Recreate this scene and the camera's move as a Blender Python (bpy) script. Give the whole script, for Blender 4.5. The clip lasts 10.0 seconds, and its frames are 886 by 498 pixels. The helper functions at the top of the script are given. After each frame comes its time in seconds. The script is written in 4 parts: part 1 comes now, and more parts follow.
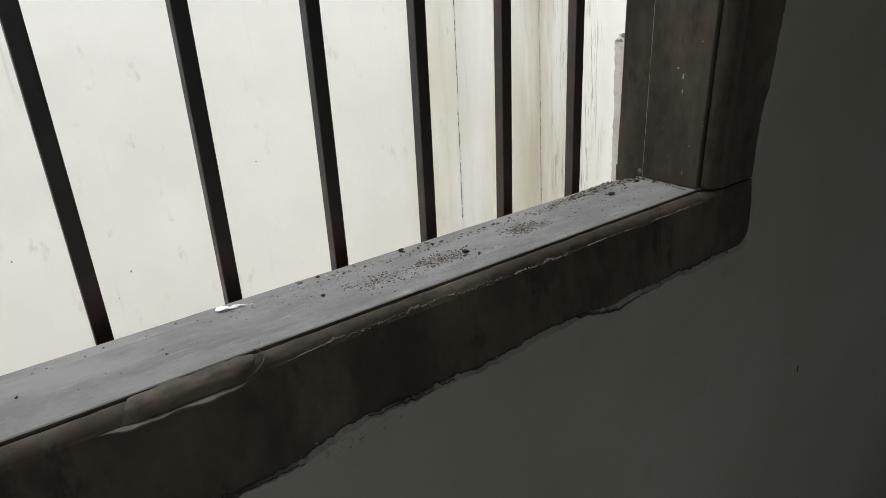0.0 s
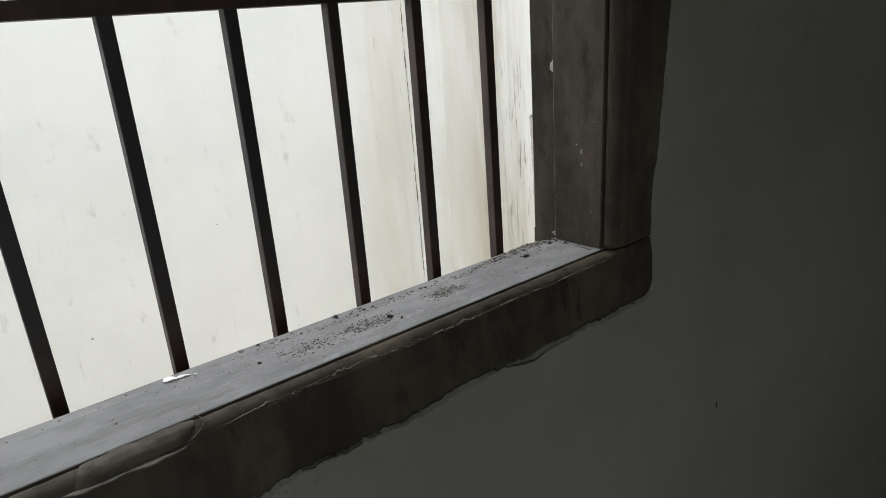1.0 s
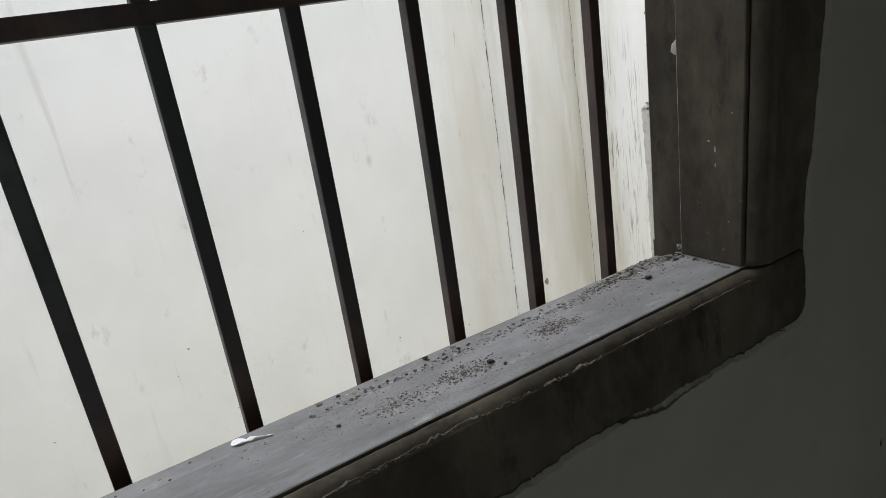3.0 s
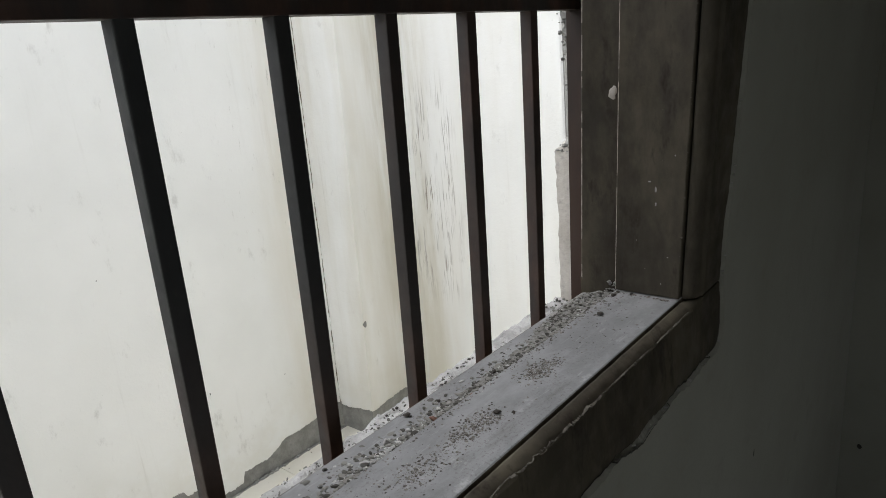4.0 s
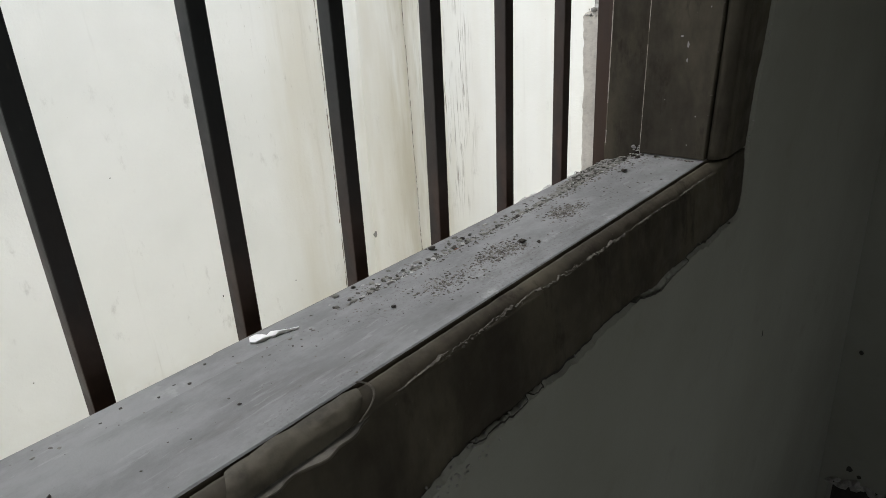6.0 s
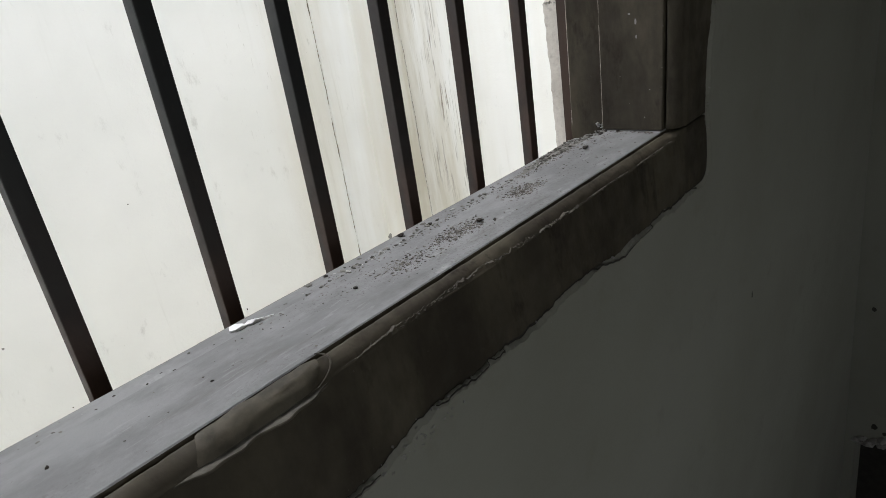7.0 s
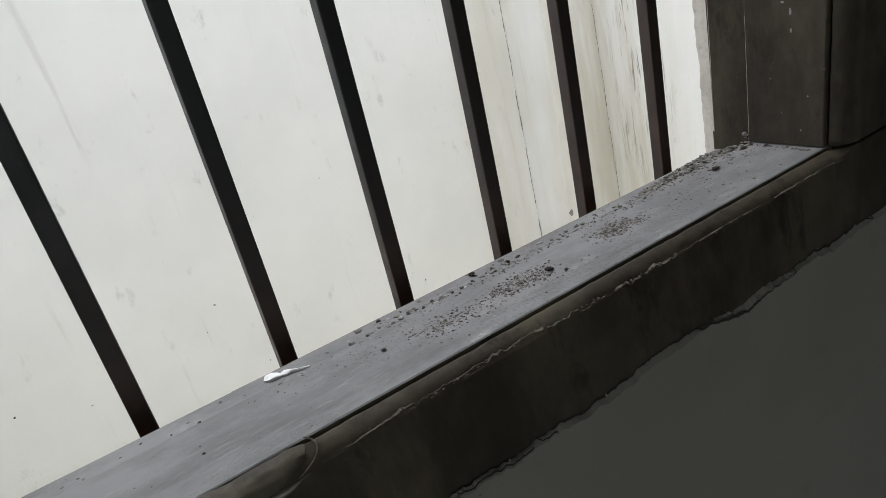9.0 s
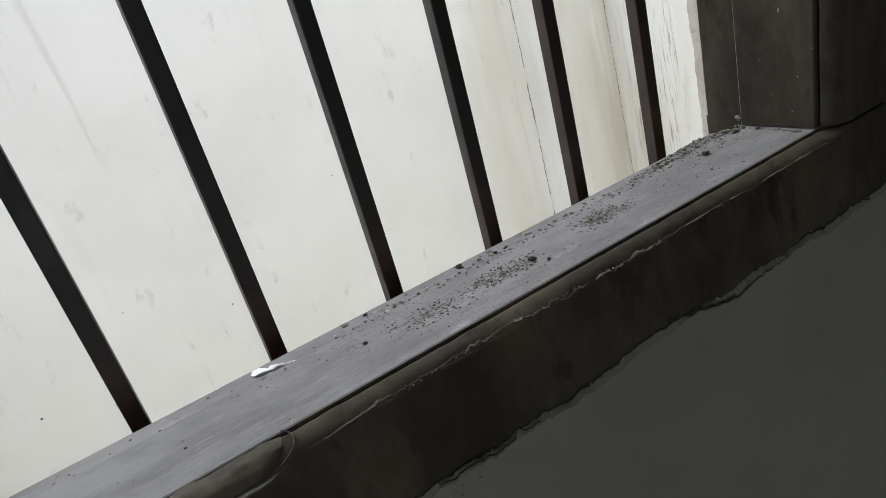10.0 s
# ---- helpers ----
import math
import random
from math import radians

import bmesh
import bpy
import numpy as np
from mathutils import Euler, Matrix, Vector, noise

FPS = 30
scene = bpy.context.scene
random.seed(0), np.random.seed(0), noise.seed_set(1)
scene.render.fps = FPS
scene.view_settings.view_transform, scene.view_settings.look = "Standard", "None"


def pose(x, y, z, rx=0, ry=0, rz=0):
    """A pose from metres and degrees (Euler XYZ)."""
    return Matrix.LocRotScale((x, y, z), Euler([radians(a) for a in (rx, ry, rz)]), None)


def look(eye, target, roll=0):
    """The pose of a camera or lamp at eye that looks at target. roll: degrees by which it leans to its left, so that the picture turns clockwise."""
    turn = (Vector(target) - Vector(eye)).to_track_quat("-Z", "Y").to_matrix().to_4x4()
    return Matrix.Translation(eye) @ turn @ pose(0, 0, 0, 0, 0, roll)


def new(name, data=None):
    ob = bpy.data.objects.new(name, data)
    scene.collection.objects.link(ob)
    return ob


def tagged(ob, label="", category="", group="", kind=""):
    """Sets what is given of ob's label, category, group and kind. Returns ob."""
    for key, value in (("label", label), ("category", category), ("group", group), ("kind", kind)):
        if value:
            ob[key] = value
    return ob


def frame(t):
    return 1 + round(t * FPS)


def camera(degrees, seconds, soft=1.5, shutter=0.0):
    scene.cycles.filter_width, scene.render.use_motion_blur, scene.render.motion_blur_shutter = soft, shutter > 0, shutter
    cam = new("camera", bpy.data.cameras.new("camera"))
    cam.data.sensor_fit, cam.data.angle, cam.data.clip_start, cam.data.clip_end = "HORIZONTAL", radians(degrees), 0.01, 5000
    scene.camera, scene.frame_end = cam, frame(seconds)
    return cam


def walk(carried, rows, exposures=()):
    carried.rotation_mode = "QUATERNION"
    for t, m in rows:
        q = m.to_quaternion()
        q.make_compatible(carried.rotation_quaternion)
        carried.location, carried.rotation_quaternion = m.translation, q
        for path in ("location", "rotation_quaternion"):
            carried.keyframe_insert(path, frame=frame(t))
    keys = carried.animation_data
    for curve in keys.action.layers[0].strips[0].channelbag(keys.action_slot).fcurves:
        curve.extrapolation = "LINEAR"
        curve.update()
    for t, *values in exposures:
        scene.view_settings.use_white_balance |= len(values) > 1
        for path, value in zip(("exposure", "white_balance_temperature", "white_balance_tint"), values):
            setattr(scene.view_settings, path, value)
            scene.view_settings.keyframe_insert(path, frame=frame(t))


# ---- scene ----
cam = camera(67.32, 10.0, soft=0.8)
PATH = [
    (0, (-0.5965, -0.3995, 1.1214), (0.3403, 0.9827, 0.4493), -4.08),
    (0.3, (-0.6116, -0.4326, 1.1378), (0.3080, 0.9733, 0.4914), -4.80),
    (0.5, (-0.6124, -0.4423, 1.1324), (0.3332, 0.9593, 0.5148), -5.71),
    (0.7, (-0.6108, -0.4621, 1.1564), (0.3558, 0.9404, 0.5746), -6.60),
    (1, (-0.5965, -0.4804, 1.1604), (0.4384, 0.8837, 0.6052), -5.49),
    (1.2, (-0.5913, -0.4782, 1.1668), (0.4683, 0.8740, 0.6293), -5.32),
    (1.5, (-0.5800, -0.4703, 1.1595), (0.4508, 0.8947, 0.5990), -5.62),
    (1.8, (-0.5859, -0.4539, 1.1679), (0.3054, 1.0227, 0.6529), -8.44),
    (2, (-0.5529, -0.4503, 1.1656), (0.3033, 1.0434, 0.6405), -8.72),
    (2.2, (-0.5397, -0.4571, 1.1528), (0.2169, 1.0737, 0.5834), -7.85),
    (3.3, (-0.5397, -0.3392, 1.1662), (0.3650, 1.1332, 0.6627), -9.43),
    (3.5, (-0.5735, -0.3161, 1.1719), (0.4197, 1.1119, 0.7090), -7.48),
    (4, (-0.6386, -0.2351, 1.1648), (0.6729, 0.8894, 0.6591), -5.24),
    (4.2, (-0.6366, -0.1789, 1.1470), (0.7665, 0.8228, 0.6293), -2.23),
    (4.5, (-0.6331, -0.1001, 1.1318), (0.8076, 0.8063, 0.5463), -1.26),
    (4.7, (-0.6273, -0.0497, 1.1182), (0.8407, 0.8023, 0.5192), 0.22),
    (5, (-0.6067, -0.0072, 1.1080), (0.8851, 0.7877, 0.4892), 1.05),
    (5.3, (-0.6007, -0.0161, 1.1240), (0.8853, 0.8178, 0.5439), -0.15),
    (5.5, (-0.6208, -0.0837, 1.1330), (0.8052, 0.8465, 0.5486), -1.92),
    (5.8, (-0.6539, -0.1787, 1.1083), (0.6629, 0.8729, 0.4758), -2.99),
    (6, (-0.6727, -0.2357, 1.0948), (0.5672, 0.8739, 0.4083), -4.01),
    (6.2, (-0.6770, -0.2583, 1.0845), (0.5616, 0.8516, 0.3961), -4.19),
    (7.3, (-0.6643, -0.3201, 1.1043), (0.5289, 0.8589, 0.4512), -11.46),
    (7.5, (-0.6444, -0.3331, 1.1202), (0.5703, 0.8364, 0.4904), -10.90),
    (7.6, (-0.6292, -0.3344, 1.1197), (0.5984, 0.8205, 0.4878), -9.58),
    (8, (-0.5934, -0.3106, 1.0950), (0.5440, 0.9003, 0.4021), -8.29),
    (8.2, (-0.5678, -0.3130, 1.1076), (0.4610, 0.9878, 0.4082), -9.04),
    (8.5, (-0.5431, -0.3072, 1.1155), (0.4105, 1.0705, 0.4577), -11.42),
    (8.8, (-0.5395, -0.3190, 1.1229), (0.2781, 1.1639, 0.5126), -12.64),
    (9, (-0.5354, -0.3172, 1.1081), (0.2213, 1.1740, 0.4419), -14.62),
    (9.2, (-0.5168, -0.3220, 1.1163), (0.2772, 1.1407, 0.4307), -12.80),
    (9.5, (-0.5119, -0.3157, 1.0887), (0.2638, 1.1467, 0.3820), -14.63),
    (9.8, (-0.5206, -0.3018, 1.1049), (0.1863, 1.1570, 0.3222), -14.86),
    (10, (-0.5137, -0.3328, 1.1003), (0.1896, 1.1848, 0.4351), -16.88),
]
walk(cam, [(t, look(eye, target, roll)) for t, eye, target, roll in PATH], exposures=[(0.0, 1.85, 6600, 10), (0.9, 1.86, 6450, 10), (1.5, 1.87, 6400, 10.5), (2.0, 1.69, 6350, 11), (3.5, 1.68, 6350, 11.5), (4.3, 1.66, 6450, 10), (5.0, 1.60, 6550, 8), (5.5, 1.66, 6450, 7.5), (6.2, 1.78, 6450, 10), (7.4, 1.88, 6400, 10.5), (8.3, 1.86, 6400, 10.5), (9.0, 1.69, 6370, 11), (9.5, 1.76, 6350, 11.5), (10.0, 1.76, 6350, 11.5)])

# ---- daylight: a bright overcast sky over the open yard outside the window ----
world = bpy.data.worlds.new("overcast_sky")
scene.world = world
world.use_nodes = True
wn = world.node_tree.nodes
sky = wn.new("ShaderNodeTexSky")
sky.sky_type = "NISHITA"
sky.sun_disc = False
sky.sun_elevation = radians(66)
sky.sun_rotation = radians(-34)
sky.dust_density = 1.5
sky.air_density = 1.0
sky.ozone_density = 0.6
grey = wn.new("ShaderNodeHueSaturation")     # cloud cover takes the blue out of the sky
grey.inputs["Saturation"].default_value = 0.22
world.node_tree.links.new(sky.outputs["Color"], grey.inputs["Color"])
world.node_tree.links.new(grey.outputs["Color"], wn["Background"].inputs["Color"])
wn["Background"].inputs["Strength"].default_value = 0.15
sun_data = bpy.data.lights.new("sun", "SUN")
sun_data.energy = 0.34
sun_data.angle = radians(40)
sun_data.color = (1.0, 0.985, 0.96)
sun = new("sun", sun_data)
sun.matrix_world = look((-1.2, 1.8, 5.0), (0.0, 0.0, 0.0))
# fill lamp added behind the camera to lift the dark room; source unseen
room_fill = bpy.data.lights.new("back_window_daylight", "AREA")
room_fill.shape, room_fill.size, room_fill.size_y = "RECTANGLE", 1.0, 1.1
room_fill.energy = 1.36
room_fill.color = (1.0, 0.99, 0.93)
new("back_window_daylight", room_fill).matrix_world = look((-1.2, -2.29, 1.05), (-1.2, 0.0, 1.05))

SILL = 0.9          # top of the window's bottom rail
FLOOR = -0.62       # yard and room floor
YARD = 2.188         # painted face of the opposite wall
SIDE = 1.645        # painted face of the yard's end wall
OUT = 0.2           # outer face of the window's wall
HIGH = 2.35         # top of the yard walls
IN = -0.0205        # room face of the window's wall


# ---- node materials ----
class Mat:
    def __init__(self, name):
        self.m = bpy.data.materials.new(name)
        self.m.use_nodes = True
        self.t = self.m.node_tree
        self.bsdf = self.t.nodes["Principled BSDF"]
        self.co = self.t.nodes.new("ShaderNodeTexCoord").outputs["Object"]
        self.normal = None

    def put(self, socket, value):
        if isinstance(value, bpy.types.NodeSocket):
            self.t.links.new(value, socket)
        elif isinstance(value, tuple) and len(value) == 3 and socket.type == "RGBA":
            socket.default_value = (*value, 1.0)
        else:
            socket.default_value = value

    def noise(self, scale, detail=4.0, stretch=(1, 1, 1), rough=0.6, shift=(0, 0, 0), warp=0.0):
        mp = self.t.nodes.new("ShaderNodeMapping")
        mp.inputs["Scale"].default_value = stretch
        mp.inputs["Location"].default_value = shift
        self.t.links.new(self.co, mp.inputs["Vector"])
        n = self.t.nodes.new("ShaderNodeTexNoise")
        n.inputs["Scale"].default_value = scale
        n.inputs["Detail"].default_value = detail
        n.inputs["Roughness"].default_value = rough
        n.inputs["Distortion"].default_value = warp
        self.t.links.new(mp.outputs["Vector"], n.inputs["Vector"])
        return n.outputs["Fac"]

    def ramp(self, value, lo, hi, a=0.0, b=1.0):
        r = self.t.nodes.new("ShaderNodeMapRange")
        r.interpolation_type = "SMOOTHSTEP"
        self.put(r.inputs["Value"], value)
        for key, v in (("From Min", lo), ("From Max", hi), ("To Min", a), ("To Max", b)):
            r.inputs[key].default_value = v
        return r.outputs["Result"]

    def calc(self, op, a, b=0.0):
        n = self.t.nodes.new("ShaderNodeMath")
        n.operation = op
        self.put(n.inputs[0], a)
        self.put(n.inputs[1], b)
        return n.outputs[0]

    def axis(self, which):
        s = self.t.nodes.new("ShaderNodeSeparateXYZ")
        self.t.links.new(self.co, s.inputs[0])
        return s.outputs[which]

    def band(self, which, lo, hi, soft):
        v = self.axis(which)
        return self.calc("MULTIPLY", self.ramp(v, lo - soft, lo + soft), self.ramp(v, hi - soft, hi + soft, 1.0, 0.0))

    def mix(self, fac, a, b):
        n = self.t.nodes.new("ShaderNodeMix")
        n.data_type = "RGBA"
        self.put(n.inputs[0], fac)
        self.put(n.inputs[6], a)
        self.put(n.inputs[7], b)
        return n.outputs[2]

    def random(self):
        return self.t.nodes.new("ShaderNodeObjectInfo").outputs["Random"]

    def island(self):
        return self.t.nodes.new("ShaderNodeNewGeometry").outputs["Random Per Island"]

    def bump(self, height, strength, distance):
        b = self.t.nodes.new("ShaderNodeBump")
        b.inputs["Strength"].default_value = strength
        b.inputs["Distance"].default_value = distance
        self.put(b.inputs["Height"], height)
        if self.normal is not None:
            self.t.links.new(self.normal, b.inputs["Normal"])
        self.normal = b.outputs["Normal"]

    def done(self, color, rough=0.8, metal=0.0, spec=0.4):
        self.put(self.bsdf.inputs["Base Color"], color)
        self.put(self.bsdf.inputs["Roughness"], rough)
        self.bsdf.inputs["Metallic"].default_value = metal
        self.bsdf.inputs["Specular IOR Level"].default_value = spec
        if self.normal is not None:
            self.t.links.new(self.normal, self.bsdf.inputs["Normal"])
        return self.m


def yard_paint():
    """White lime paint on plaster: run-down streaks, smudges, damp corners."""
    m = Mat("weathered_white_paint")
    col = m.mix(m.ramp(m.noise(1.7, 3), 0.35, 0.7), (0.80, 0.80, 0.775), (0.745, 0.747, 0.72))
    streak = m.ramp(m.noise(20, 5, (1, 1, 0.05), 0.65), 0.56, 0.74)
    area = m.ramp(m.noise(2.2, 3, (1, 1, 0.35), shift=(3, 1, 0)), 0.45, 0.65)
    col = m.mix(m.calc("MULTIPLY", m.calc("MULTIPLY", streak, area), 0.34), col, (0.42, 0.40, 0.345))
    smudge = m.ramp(m.noise(13, 6, (1, 1, 0.5), 0.7, (1, 4, 2)), 0.60, 0.76)
    col = m.mix(m.calc("MULTIPLY", smudge, 0.42), col, (0.40, 0.39, 0.36))
    # damp, yellowed stretch round the column and the inner corner
    # a weaker tint stays on the clean end wall to paint down its brightness
    inner = m.ramp(m.axis(1), 1.60, 1.80, 0.45, 1.0)
    damp = m.calc("MULTIPLY", m.calc("MULTIPLY", m.band(0, 1.02, 2.2, 0.10), inner), m.ramp(m.noise(5, 4, (1, 1, 0.15)), 0.30, 0.68))
    col = m.mix(m.calc("MULTIPLY", damp, 0.6), col, (0.62, 0.585, 0.49))
    corner = m.calc("MULTIPLY", m.calc("MULTIPLY", m.band(0, 1.52, 1.9, 0.05), m.band(1, 1.74, 2.05, 0.06)), m.ramp(m.noise(9, 5, (1, 1, 0.12), 0.65, (2, 0, 1)), 0.34, 0.62))
    col = m.mix(m.calc("MULTIPLY", corner, 0.55), col, (0.50, 0.46, 0.35))
    # dark runs on the end wall next to the inner corner: thin drips in bundles
    where = m.calc("MULTIPLY", m.calc("MULTIPLY", m.band(0, 1.63, 1.9, 0.01), m.band(1, 1.62, 1.90, 0.05)), m.band(2, 0.12, 0.98, 0.16))
    bundle = m.ramp(m.noise(13, 3, (1, 1, 0.22), 0.6, (0, 4, 2)), 0.40, 0.56)
    for size, shift, lo, hi, much in ((85, (0, 2, 0), 0.55, 0.62, 0.8), (150, (4, 7, 3), 0.57, 0.65, 0.6), (40, (1, 3, 5), 0.56, 0.68, 0.45)):
        runs = m.ramp(m.noise(size, 3, (1, 1, 0.045), 0.6, shift, 0.3), lo, hi)
        col = m.mix(m.calc("MULTIPLY", m.calc("MULTIPLY", m.calc("MULTIPLY", runs, bundle), where), much), col, (0.20, 0.175, 0.135))
    # short dark marks beside the column's crack
    marks = m.ramp(m.noise(46, 6, (1, 1, 0.22), 0.75, (5, 2, 0)), 0.60, 0.70)
    where2 = m.calc("MULTIPLY", m.calc("MULTIPLY", m.band(0, 0.86, 1.30, 0.10), m.band(2, 0.35, 1.7, 0.25)), m.ramp(m.noise(6, 3, shift=(8, 0, 1)), 0.42, 0.58))
    col = m.mix(m.calc("MULTIPLY", m.calc("MULTIPLY", marks, where2), 0.55), col, (0.30, 0.28, 0.235))
    # splash-back dirt of the yard floor
    low = m.calc("MULTIPLY", m.ramp(m.axis(2), -0.55, -0.1, 1.0, 0.0), m.ramp(m.noise(7, 4), 0.3, 0.7))
    col = m.mix(m.calc("MULTIPLY", low, 0.35), col, (0.58, 0.54, 0.43))
    pores = m.ramp(m.noise(95, 2), 0.74, 0.78)
    col = m.mix(m.calc("MULTIPLY", pores, 0.25), col, (0.35, 0.34, 0.3))
    m.bump(m.noise(7, 5), 0.25, 0.02)
    m.bump(m.noise(38, 5), 0.12, 0.006)
    m.bump(m.noise(150, 3), 0.15, 0.003)
    return m.done(col, 0.85, 0.0, 0.3)


def cement(name, a, b, scale=14, relief=0.5):
    m = Mat(name)
    col = m.mix(m.ramp(m.noise(scale, 6, rough=0.7), 0.32, 0.68), a, b)
    col = m.mix(m.calc("MULTIPLY", m.ramp(m.noise(scale * 9, 3), 0.5, 0.75), 0.5), col, tuple(0.55 * c for c in a))
    m.bump(m.noise(scale * 2, 6), relief, 0.01)
    m.bump(m.noise(scale * 16, 4), relief, 0.002)
    return m.done(col, 0.95, 0.0, 0.2)


def room_paint():
    m = Mat("dull_room_distemper")
    col = m.mix(m.ramp(m.noise(2.6, 4), 0.35, 0.7), (0.286, 0.286, 0.250), (0.250, 0.248, 0.212))
    col = m.mix(m.calc("MULTIPLY", m.ramp(m.noise(17, 5, shift=(2, 2, 2)), 0.58, 0.75), 0.35), col, (0.21, 0.205, 0.17))
    m.bump(m.noise(9, 5), 0.22, 0.012)
    m.bump(m.noise(130, 3), 0.2, 0.0015)
    return m.done(col, 0.7, 0.0, 0.3)


def frame_paint():
    """Old brown paint on the cast frame: scuffed, with dusty patches."""
    m = Mat("scuffed_brown_frame_paint")
    col = m.mix(m.ramp(m.noise(10, 6, (1, 1, 0.55), 0.65), 0.36, 0.66), (0.054, 0.0465, 0.034), (0.099, 0.086, 0.061))
    col = m.mix(m.calc("MULTIPLY", m.ramp(m.noise(8, 6, (1, 1, 0.4), 0.7, (6, 1, 2)), 0.44, 0.64), 0.70), col, (0.029, 0.0235, 0.017))
    col = m.mix(m.calc("MULTIPLY", m.ramp(m.noise(26, 5, (1, 1, 0.4), 0.7, (1, 3, 5)), 0.55, 0.72), 0.85), col, (0.022, 0.016, 0.011))
    col = m.mix(m.calc("MULTIPLY", m.ramp(m.noise(210, 3), 0.70, 0.78), 0.30), col, (0.20, 0.18, 0.15))
    m.bump(m.noise(60, 5), 0.25, 0.002)
    m.bump(m.noise(300, 3), 0.25, 0.0006)
    return m.done(col, m.ramp(m.noise(40, 4), 0.3, 0.7, 0.62, 0.85), 0.0, 0.28)


def sill_dust():
    """Fine grey dust on the upward faces of the frame, with wiped streaks and crumbs of dirt."""
    m = Mat("dust_on_the_sill")
    col = m.mix(m.ramp(m.noise(24, 6, (0.5, 1, 1), 0.7), 0.34, 0.68), (0.246, 0.248, 0.248), (0.170, 0.171, 0.170))
    col = m.mix(m.calc("MULTIPLY", m.ramp(m.noise(36, 5, (0.25, 1, 1), 0.7, (2, 0, 0)), 0.56, 0.7), 0.65), col, (0.135, 0.128, 0.122))
    flecks = m.calc("MULTIPLY", m.ramp(m.noise(420, 4), 0.54, 0.62), m.ramp(m.noise(14, 4, (0.6, 1, 1), shift=(0.3, 0, 0)), 0.50, 0.62))
    col = m.mix(m.calc("MULTIPLY", flecks, 0.4), col, (0.10, 0.092, 0.084))
    col = m.mix(m.calc("MULTIPLY", m.ramp(m.noise(330, 3), 0.66, 0.76), 0.3), col, (0.12, 0.11, 0.10))
    pale = m.calc("MULTIPLY", m.ramp(m.noise(55, 4, shift=(7, 0, 0)), 0.58, 0.72), m.ramp(m.noise(9, 2, shift=(1, 0, 0)), 0.5, 0.6))
    col = m.mix(m.calc("MULTIPLY", pale, 0.6), col, (0.42, 0.42, 0.41))
    scratch = m.calc("MULTIPLY", m.ramp(m.noise(210, 4, (0.16, 1, 1), 0.7, (4, 0, 0), 0.5), 0.57, 0.66), m.ramp(m.noise(16, 3, shift=(5, 0, 0)), 0.42, 0.58))
    col = m.mix(m.calc("MULTIPLY", scratch, 0.2), col, (0.43, 0.43, 0.425))
    m.bump(m.noise(220, 4), 0.35, 0.001)
    return m.done(col, 0.75, 0.0, 0.35)


def worn_edge():
    m = Mat("worn_pale_arris")
    col = m.mix(m.ramp(m.noise(120, 4), 0.35, 0.6), (0.15, 0.135, 0.115), (0.33, 0.30, 0.265))
    return m.done(col, 0.85, 0.0, 0.2)


def iron_paint():
    """Square iron bars: blue-black mill scale, red-oxide primer towards foot and jamb; the foot's brown also paints the
    strip's reflection.
    """
    m = Mat("blue_black_iron_with_oxide")
    where = m.t.nodes.new("ShaderNodeSeparateXYZ")
    m.t.links.new(m.t.nodes.new("ShaderNodeObjectInfo").outputs["Location"], where.inputs[0])
    near = m.ramp(where.outputs[0], -0.40, -0.06, 0.0, 0.85)
    # oxide plus the rusty strip's reflection, put into the colour near the foot
    foot = m.ramp(m.axis(2), 0.02, 0.22, 0.85, 0.0)
    oxide = m.calc("MULTIPLY", m.calc("MAXIMUM", near, foot), m.ramp(m.noise(16, 5, (1, 1, 0.2), 0.65), 0.30, 0.62, 0.25, 1.0))
    scale = m.mix(m.ramp(m.noise(20, 5, (1, 1, 0.2), 0.6), 0.38, 0.66), (0.0205, 0.0225, 0.0225), (0.0135, 0.0145, 0.0155))
    brown = m.mix(m.ramp(m.noise(28, 6, (1, 1, 0.35), 0.7, (3, 3, 1)), 0.42, 0.66), (0.040, 0.021, 0.014), (0.075, 0.037, 0.024))
    col = m.mix(oxide, scale, brown)
    col = m.mix(m.calc("MULTIPLY", m.ramp(m.noise(140, 4, (1, 1, 0.4)), 0.60, 0.74), 0.3), col, (0.070, 0.056, 0.046))
    m.bump(m.noise(190, 3), 0.25, 0.0006)
    return m.done(col, m.ramp(m.noise(40, 3), 0.3, 0.7, 0.45, 0.65), 0.1, 0.5)


def oxide_paint():
    m = Mat("brown_oxide_flat_iron")
    col = m.mix(m.ramp(m.noise(22, 5, (1, 1, 0.3)), 0.36, 0.66), (0.036, 0.019, 0.012), (0.019, 0.012, 0.009))
    m.bump(m.noise(190, 3), 0.25, 0.0006)
    return m.done(col, 0.6, 0.0, 0.4)


def strip_rust():
    m = Mat("rusty_dusty_flat_iron")
    col = m.mix(m.ramp(m.noise(30, 5), 0.36, 0.64), (0.130, 0.074, 0.044), (0.082, 0.048, 0.031))
    col = m.mix(m.calc("MULTIPLY", m.ramp(m.noise(150, 5, rough=0.7), 0.57, 0.70), 0.7), col, (0.36, 0.33, 0.28))
    m.bump(m.noise(240, 4), 0.4, 0.001)
    return m.done(col, 0.85, 0.0, 0.3)


def grains(name, dark, mid, pale, share=0.9):
    m = Mat(name)
    r = m.island()
    col = m.mix(m.ramp(r, 0.25, 0.6), dark, mid)
    col = m.mix(m.ramp(r, share, share + 0.03), col, pale)
    m.bump(m.noise(500, 3), 0.5, 0.0006)
    return m.done(col, 0.95, 0.0, 0.2)


